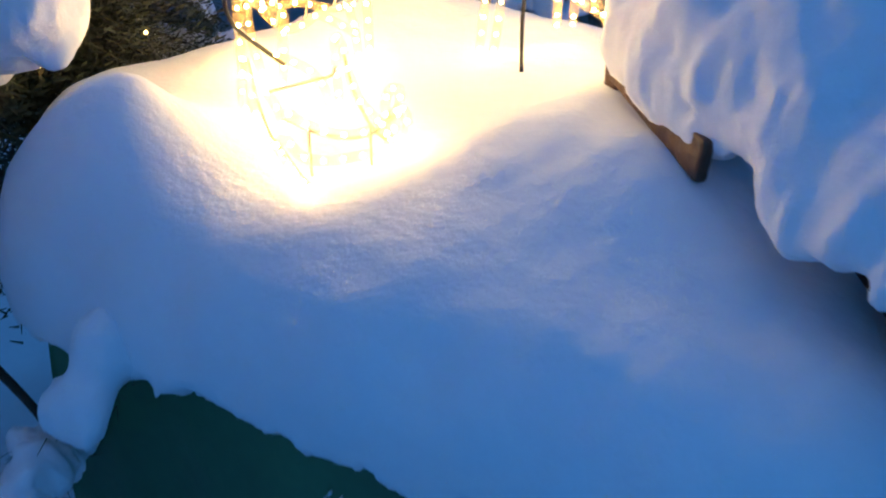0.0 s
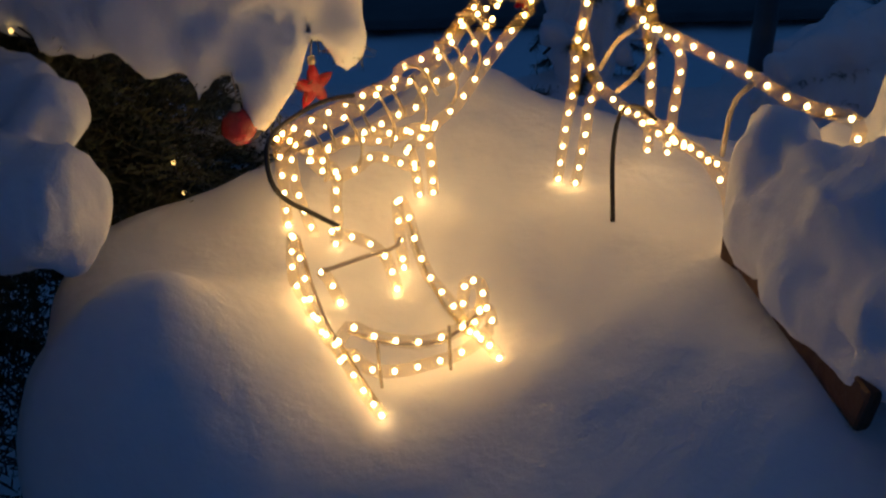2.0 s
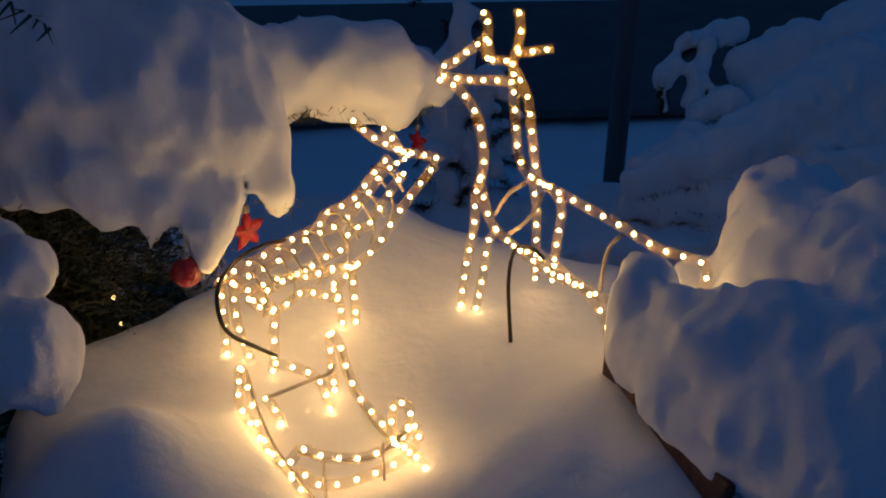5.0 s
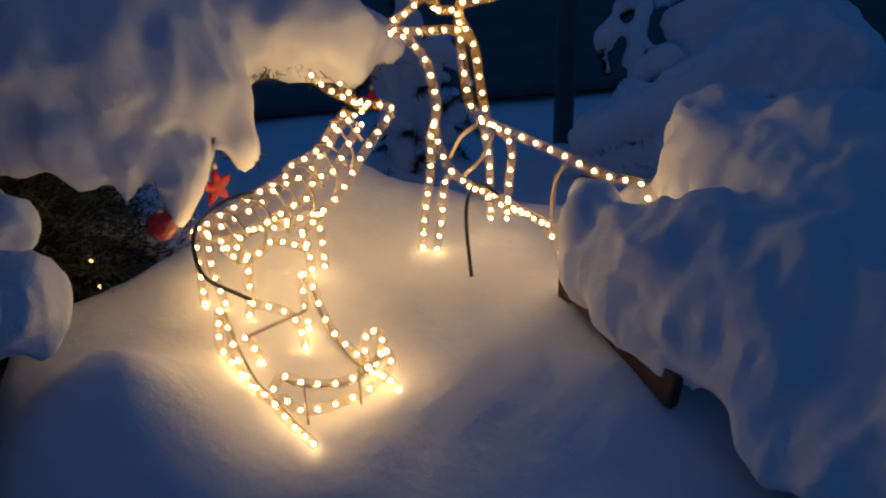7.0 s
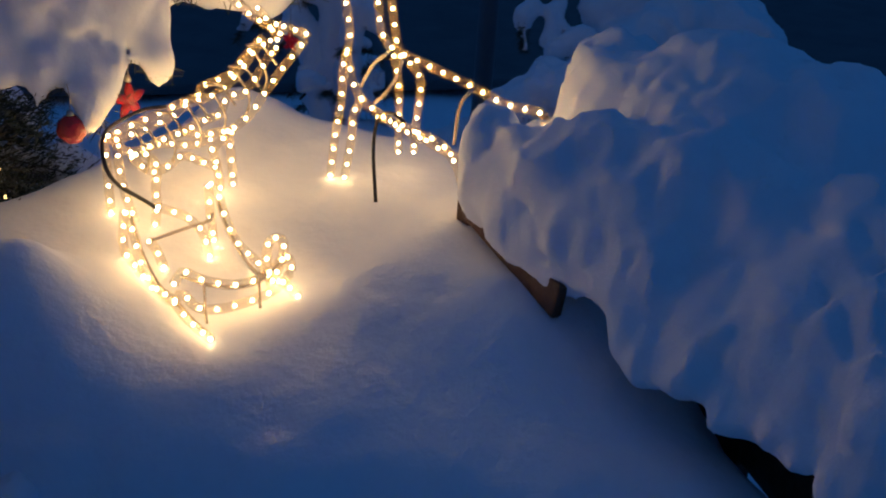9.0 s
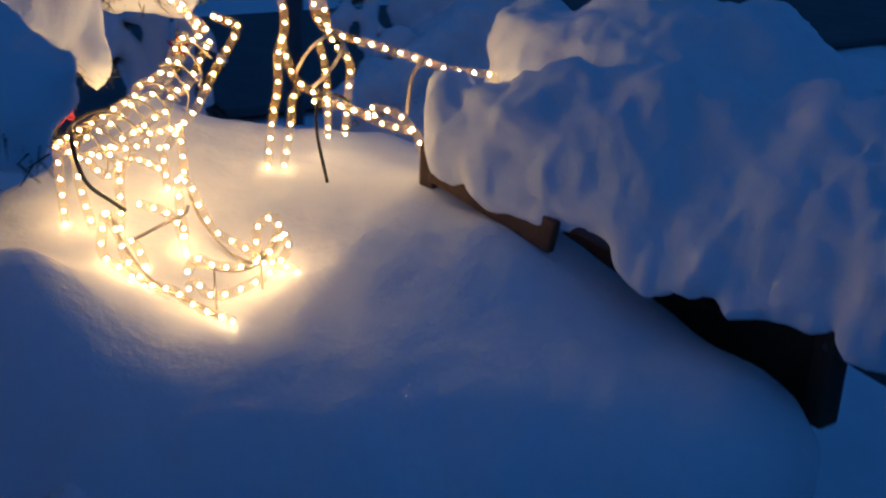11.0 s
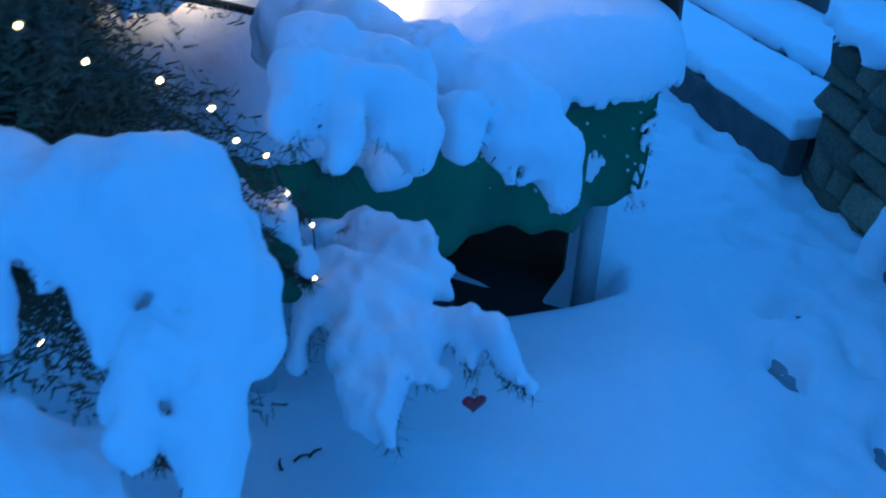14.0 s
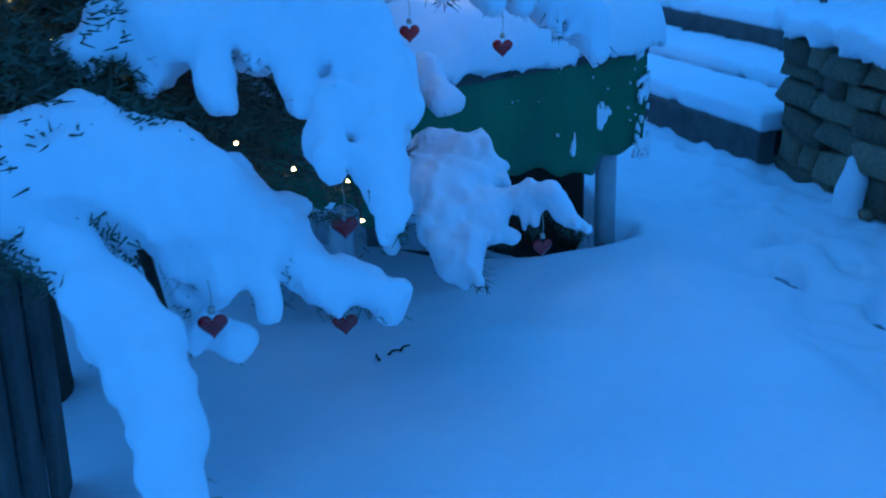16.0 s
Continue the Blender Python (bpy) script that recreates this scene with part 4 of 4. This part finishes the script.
# ---- other snowed-in trees ----
spruce = empty("spruce_tree", pose(1.55, 2.95, 0), "wide spruce buried in heavy drooping snow", "tree")
part("trunk", (lambda bm: (bmesh.ops.create_cone(bm, cap_ends=True, segments=14, radius1=0.08, radius2=0.03, depth=2.6, matrix=pose(0, 0, 1.2)), bm)[1])(bmesh.new()), BARK, spruce, "", True)
bough([(1.55, 2.95, 1.5), (1.35, 2.75, 1.35)], [
    ((1.214, 2.277, 0.993), (1.009, 2.256, 0.938), 0.162, 0.120),
    ((1.130, 2.404, 1.035), (0.972, 2.414, 0.994), 0.106, 0.075),
    ((0.743, 2.260, 0.924), (0.632, 2.235, 0.896), 0.067, 0.050),
    ((0.855, 2.170, 0.834), (0.568, 2.175, 0.838), 0.069, 0.043),
    ((1.144, 2.295, 1.096), (0.919, 2.226, 0.986), 0.094, 0.075),
    ((0.919, 2.226, 0.986), (0.729, 2.188, 0.930), 0.075, 0.053),
    ((0.729, 2.188, 0.930), (0.580, 2.155, 0.905), 0.053, 0.035),
    ((0.928, 2.538, 1.140), (0.775, 2.486, 1.126), 0.032, 0.030),
    ((0.775, 2.486, 1.126), (0.712, 2.436, 1.062), 0.030, 0.018),
    ((0.712, 2.436, 1.062), (0.712, 2.389, 0.988), 0.018, 0.010),
    ((0.824, 2.465, 1.120), (0.777, 2.392, 1.006), 0.028, 0.014),
    ((0.842, 2.346, 1.020), (0.779, 2.341, 0.993), 0.043, 0.027),
    ((1.059, 2.467, 1.115), (0.935, 2.458, 1.072), 0.075, 0.052),
    ((0.935, 2.458, 1.072), (0.918, 2.449, 1.019), 0.052, 0.025),
    ((1.213, 2.452, 1.158), (1.129, 2.464, 1.115), 0.089, 0.058),
    ((1.112, 2.061, 0.919), (0.965, 2.111, 0.943), 0.093, 0.051),
    ((0.817, 2.153, 0.861), (0.638, 2.163, 0.868), 0.045, 0.035),
    ((0.931, 2.144, 0.863), (0.784, 2.177, 0.881), 0.041, 0.045),
], 31, spruce, h=0.010, rough=0.016, needles=34, blend=0.014, lumpy=0.5)
shrub = empty("small_shrub", pose(0.22, 2.35, 0), "dark leafless shrub with clumps of snow", "shrub")
for k, (x, y, z) in enumerate(((0.12, 2.25, 0.95), (0.3, 2.3, 1.12), (0.2, 2.5, 1.3), (0.05, 2.5, 1.12), (0.34, 2.5, 0.95))):
    limb([(0.22, 2.35, 0.4 + 0.1 * k), (0.22 + (x - 0.22) * 0.5, 2.35 + (y - 2.35) * 0.5, z - 0.06), (x, y, z - 0.04)], 0.01, 0.03, 6, 0.06, 0.05, 40 + k, 3000, shrub, h=0.014)

# ---- steps and stone wall ----
def step(x, y, z, long, deep, high, seed):
    """A timber riser with its snowed tread behind it."""
    m = pose(x, y, z, 0, 0, 43)
    ob = empty("garden_step", m, "garden step with a dark timber riser and snowed tread", "step", "garden steps")
    part("riser", box_bm((long, 0.07, high), pose(long / 2, -0.035, -high / 2), 0.008), GREY_WOOD, ob, "dark weathered timber riser")
    field = lambda gx, gy, gz: np.maximum(np.maximum(np.maximum(-gx - 0.0, gx - long), np.maximum(-deep - gy, gy + 0.0)), np.maximum(-0.02 - gz, gz - 0.075)) + 0.012
    drift("tread_snow", [], 0.02, SNOW, ob, rough=0.012, extra=field, low=(-0.08, -deep - 0.08, -0.06), high=(long + 0.08, 0.08, 0.14), label="smooth snow on the tread")
    return ob


step(1.27, 0.39, 0.46, 1.6, 0.34, 0.2, 1)
step(1.53, 0.18, 0.51, 1.8, 0.36, 0.2, 2)
step(1.80, -0.04, 0.645, 2.0, 0.5, 0.2, 3)
WALL = pose(1.31, 0.32, 0, 0, 0, 30.3)
wall = part("wall_stone", box_bm((2.6, 0.3, 0.62), WALL @ pose(-1.3, -0.21, 0.45), 0.01), SHADE_AND_FILL)
tagged(wall, "dry stone wall of rough grey-brown blocks", "wall", kind="structure")
cap = lambda gx, gy, gz: np.maximum(np.maximum(np.abs(gx + 1.27) - 1.36, np.abs(gy + 0.3) - 0.38), np.abs(gz - 0.83) - 0.06) + 0.02
capob = drift("wall_snow", [], 0.018, SNOW, rough=0.02, fringe=0.01, extra=cap, low=(-2.75, -0.8, 0.7), high=(0.2, 0.2, 0.98))
capob.matrix_world = pose(1.31, 0.32, 0, 0, 0, 30.3)
tagged(capob, "uneven thick snow cap along the wall", "snow")

bank = drift("snow_bank", [((1.35, -0.05, 0.62), (2.6, 0.2, 0.7), 0.2, 0.25), ((1.7, -0.3, 0.72), (1.85, -0.25, 0.8), 0.16, 0.14), ((1.2, -0.45, 0.66), (1.9, -0.9, 0.75), 0.2, 0.3), ((2.3, 0.0, 0.85), (2.4, 0.05, 0.95), 0.16, 0.12)], 0.03, SNOW, blend=0.12, rough=0.03)
tagged(bank, "rounded snow bank behind the stone wall", "snow")
stump = drift("snow_clump", [((0.80, 0.075, 0.34), (0.815, 0.075, 0.44), 0.05, 0.034), ((0.815, 0.075, 0.44), (0.845, 0.08, 0.50), 0.034, 0.022)], 0.01, SNOW, blend=0.03, rough=0.01)
tagged(stump, "small upright clump of snow beside the stone wall", "snow")
stake = part("garden_stake", box_bm((0.022, 0.022, 0.5), pose(1.42, 0.235, 0.92, 4, 3, 20), 0.003), GREY_WOOD)
tagged(stake, "dark wooden stake standing in the snow", "stake")
pole_a, pole_b = Vector((1.44, 0.20, 1.08)), Vector((0.86, -0.33, 0.79))
v, f = tube([pole_a.lerp(pole_b, k / 12) for k in range(13)], 0.02, 10)
thin = link("leaning_pole", v, f, STEEL)
tagged(thin, "weathered pole leaning over the wall under snow", "pole")
tagged(drift("pole_snow", [(pole_a + Vector((0, 0, 0.026)), pole_b + Vector((0, 0, 0.026)), 0.024, 0.028)], 0.012, SNOW, rough=0.008), "narrow strip of snow on the leaning pole", "snow")

bush = empty("garden_bush", pose(1.95, -0.25, 0.5), "dark evergreen bush with thick snow cushions", "bush")
for k, (x, y, z) in enumerate(((1.62, -0.05, 0.98), (1.75, -0.4, 1.0), (1.55, -0.5, 0.95), (1.9, 0.05, 1.1), (2.1, -0.1, 1.15))):
    limb([(1.95, -0.25, 0.75), (1.95 + (x - 1.95) * 0.5, -0.25 + (y + 0.25) * 0.5, z + 0.02), (x, y, z - 0.04)], 0.012, 0.06, 10, 0.10, 0.06, 60 + k, 4000, bush, h=0.015)

# ---- behind the table ----
ledge = drift("hedge_snow", [], 0.03, SNOW, rough=0.03, extra=lambda x, y, z: np.maximum(np.abs(y - 2.2) - 0.22, np.abs(z - 0.72) - 0.12) + 0.03 + np.maximum(np.abs(x - 1.0) - 1.9, 0), low=(-1.0, 1.85, 0.5), high=(3.0, 2.6, 0.95))
tagged(ledge, "long snow roll on the low wall behind", "snow")
back_wall = part("low_wall", box_bm((3.8, 0.3, 0.5), pose(1.0, 2.2, 0.36), 0.02), STONE)
tagged(back_wall, "low dark wall behind the table", "wall", kind="structure")
pole_bm = bmesh.new()
bmesh.ops.create_cone(pole_bm, cap_ends=True, segments=18, radius1=0.03, radius2=0.027, depth=3.2, matrix=pose(0.72, 2.75, 1.5))
tagged(part("lamp_post", pole_bm, DARK_STEEL, None, "", True), "slim dark metal post in the snow", "post")

# ---- small things ----
def thing(name, verts, faces, mat, label, category, smooth=True):
    return tagged(link(name, verts, faces, mat, None, smooth), label, category)


# black supply cables
v, f = tube(smooth_line([(0.135, 1.2, 1.232), (0.123, 1.219, 1.238), (0.108, 1.24, 1.225), (0.10, 1.23, 1.185), (0.098, 1.19, 1.12)], 0.01), 0.0025, 8)
thing("supply_cable", v, f, CABLE, "black supply cable running down into the snow", "cable")
v, f = tube(smooth_line([(-0.17, 1.275, 1.235), (-0.196, 1.26, 1.237), (-0.225, 1.235, 1.232), (-0.242, 1.16, 1.24), (-0.242, 1.137, 1.213), (-0.231, 1.142, 1.185), (-0.204, 1.16, 1.155), (-0.185, 1.172, 1.135)], 0.01), 0.0026, 8)
thing("supply_cable", v, f, CABLE, "black supply cable looped beside the rope-light reindeer", "cable")


def ornament(shape, x, y, z, size, turn, label, category):
    base = empty(shape, pose(x, y, z, 0, 0, turn), label, category)
    bm = bmesh.new()
    if shape == "bauble":
        bmesh.ops.create_uvsphere(bm, u_segments=20, v_segments=14, radius=size)
        for vert in bm.verts:
            vert.co *= 1 + 0.04 * math.sin(vert.co.z / size * 22)
    else:
        n = 40
        ring = []
        for i in range(n):
            a = 2 * math.pi * i / n
            if shape == "heart_pendant":
                ring.append((size * math.sin(a) ** 3, size * (13 * math.cos(a) - 5 * math.cos(2 * a) - 2 * math.cos(3 * a) - math.cos(4 * a)) / 16))
            else:
                r = size * (0.42 + 0.58 * abs(1 - 2 * ((i * 5 / n) % 1)))
                ring.append((r * math.sin(a), r * math.cos(a)))
        rows = []
        for depth, share in ((-0.22, 0.0), (-0.16, 0.75), (0.0, 1.0), (0.16, 0.75), (0.22, 0.0)):
            rows.append([bm.verts.new((p * share, depth * size, q * share)) for p, q in ring] if share else bm.verts.new((0, depth * size, 0)))
        for i in range(n):
            bm.faces.new((rows[0], rows[1][i - 1], rows[1][i]))
            bm.faces.new((rows[4], rows[3][i], rows[3][i - 1]))
            for k in (1, 2):
                bm.faces.new((rows[k][i], rows[k][i - 1], rows[k + 1][i - 1], rows[k + 1][i]))
    part("body", bm, RED, base, "", True)
    cap_bm = bmesh.new()
    bmesh.ops.create_cone(cap_bm, cap_ends=True, segments=10, radius1=0.005, radius2=0.004, depth=0.008, matrix=pose(0, 0, size + 0.002))
    part("cap", cap_bm, WIRE, base, "small metal cap", True)
    v, f = tube([Vector((0, 0, size + 0.004)), Vector((0.002, 0, size + 0.02)), Vector((0, 0, size + 0.04))], 0.0007, 5)
    link("hanger", v, f, WIRE, base)
    return base


ornament("bauble", -0.284, 1.222, 1.226, 0.0185, 10, "round red glitter bauble hanging from a snowy branch", "ornament")
ornament("star_pendant", -0.217, 1.312, 1.232, 0.028, 40, "red glitter star hanging from a snowy branch", "ornament")
ornament("star_pendant", 0.03, 1.62, 1.225, 0.022, -50, "red glitter star hanging behind the reindeer", "ornament")
for x, y, z, turn in ((-0.494, 0.646, 1.017, -70), (-0.545, 0.80, 1.045, -60), (-0.488, 0.672, 0.658, -60), (-0.591, 0.541, 0.691, -50), (-1.046, 0.671, 0.864, -60), (-1.056, 0.675, 0.725, -60), (-1.275, 0.729, 0.809, -55)):
    ornament("heart_pendant", x, y, z, 0.018, turn, "red heart pendant hanging under a snowy fir branch", "ornament")

# twigs dropped on the snow
for x, y, turn in ((-0.575, 0.885, 40), (-0.545, 0.865, -25), (-0.525, 0.85, -15)):
    v, f = tube(smooth_line([(-0.014, 0, 0), (0.0, 0.003, 0.003), (0.015, 0, 0.001)], 0.005), 0.003, 6, 0.5)
    twig = link("fallen_twig", v, f, BARK)
    twig.matrix_world = pose(x, y, float(ground_height(np.array([x]), np.array([y]))[0]) + 0.003, 0, 0, turn)
    tagged(twig, "short dark twig lying on the snow", "twig", "fallen twigs")

# old board fence at the end of the walk
boards = empty("board_fence", pose(-1.42, 1.0, 0), "weathered grey board fence beside the fir", "fence")
for k in range(4):
    part("board", box_bm((0.085, 0.018, 0.95), pose(-0.02 + 0.075 * k, 0.03 * k, 0.45, 3, 2 - 2 * k, 35), 0.004), GREY_WOOD, boards)

# fairy lights
for number, line in enumerate((
        ((-1.06, 0.79, 1.30), (-1.004, 0.776, 1.256), (-0.95, 0.74, 1.23), (-0.906, 0.717, 1.193), (-0.84, 0.74, 1.13), (-0.753, 0.765, 1.074), (-0.70, 0.775, 1.0), (-0.626, 0.786, 0.919), (-0.66, 0.76, 0.86)),
        ((-0.56, 1.60, 1.20), (-0.491, 1.359, 1.109), (-0.475, 1.229, 1.189), (-0.52, 1.18, 1.30)),
        ((-0.497, 1.581, 1.067), (-0.398, 1.375, 1.071), (-0.40, 1.36, 1.12)),
        ((-1.20, 0.98, 1.13), (-1.14, 0.90, 1.08), (-1.068, 0.816, 0.974), (-1.02, 0.76, 0.93), (-0.96, 0.71, 0.90), (-0.98, 0.68, 0.85)),
        ((-0.72, 1.42, 1.50), (-0.66, 1.34, 1.42), (-0.484, 1.288, 1.288), (-0.520, 1.286, 1.311)),
        ((-1.35, 1.06, 1.16), (-1.28, 1.0, 1.13), (-1.22, 1.02, 1.18), (-1.12, 1.0, 1.22)))):
    chain = empty("fairy_lights", pose(*line[0]), "thin string of warm white fairy lights in the fir", "string lights")
    local = [Vector(p) - Vector(line[0]) for p in line]
    v, f = tube(smooth_line(local, 0.02), 0.0011, 5)
    link("lead", v, f, CABLE, chain)
    for p in local:
        v, f = [], []
        lump(p, 0.0032, v, f)
        link("bulb", v, f, FAIRY, chain, True, "glowing warm white bulb")

# stones of the dry wall, the pieces last
shapes = []
for k in range(6):
    bm = box_bm((1, 1, 1), None, 0.13, 2)
    for vert in bm.verts:
        c = vert.co
        vert.co = c + Vector([noise.noise(c * 2.3 + Vector((k * 7.1, q * 3.3, 0))) * 0.24 for q in range(3)])
    me = bpy.data.meshes.new("stone")
    bm.to_mesh(me)
    bm.free()
    me.materials.append(STONE)
    me.polygons.foreach_set("use_smooth", [True] * len(me.polygons))
    shapes.append(me)
rng = random.Random(11)
z = 0.30
while z < 0.76:
    high = rng.uniform(0.06, 0.105)
    x = 0.03 - rng.uniform(0, 0.05)
    while x > -2.4:
        wide = rng.uniform(0.09, 0.27)
        stone = new("stone", rng.choice(shapes))
        stone.matrix_world = WALL @ pose(x - wide / 2, -0.06 + rng.uniform(-0.012, 0.012), z + high / 2 + rng.uniform(-0.008, 0.008), rng.uniform(-5, 5), rng.uniform(-5, 5), rng.uniform(-7, 7)) @ Matrix.Diagonal((wide * 0.98, 0.16, high * rng.uniform(0.88, 1.02), 1))
        stone.parent = wall
        stone.matrix_parent_inverse = Matrix()
        x -= wide
    z += high
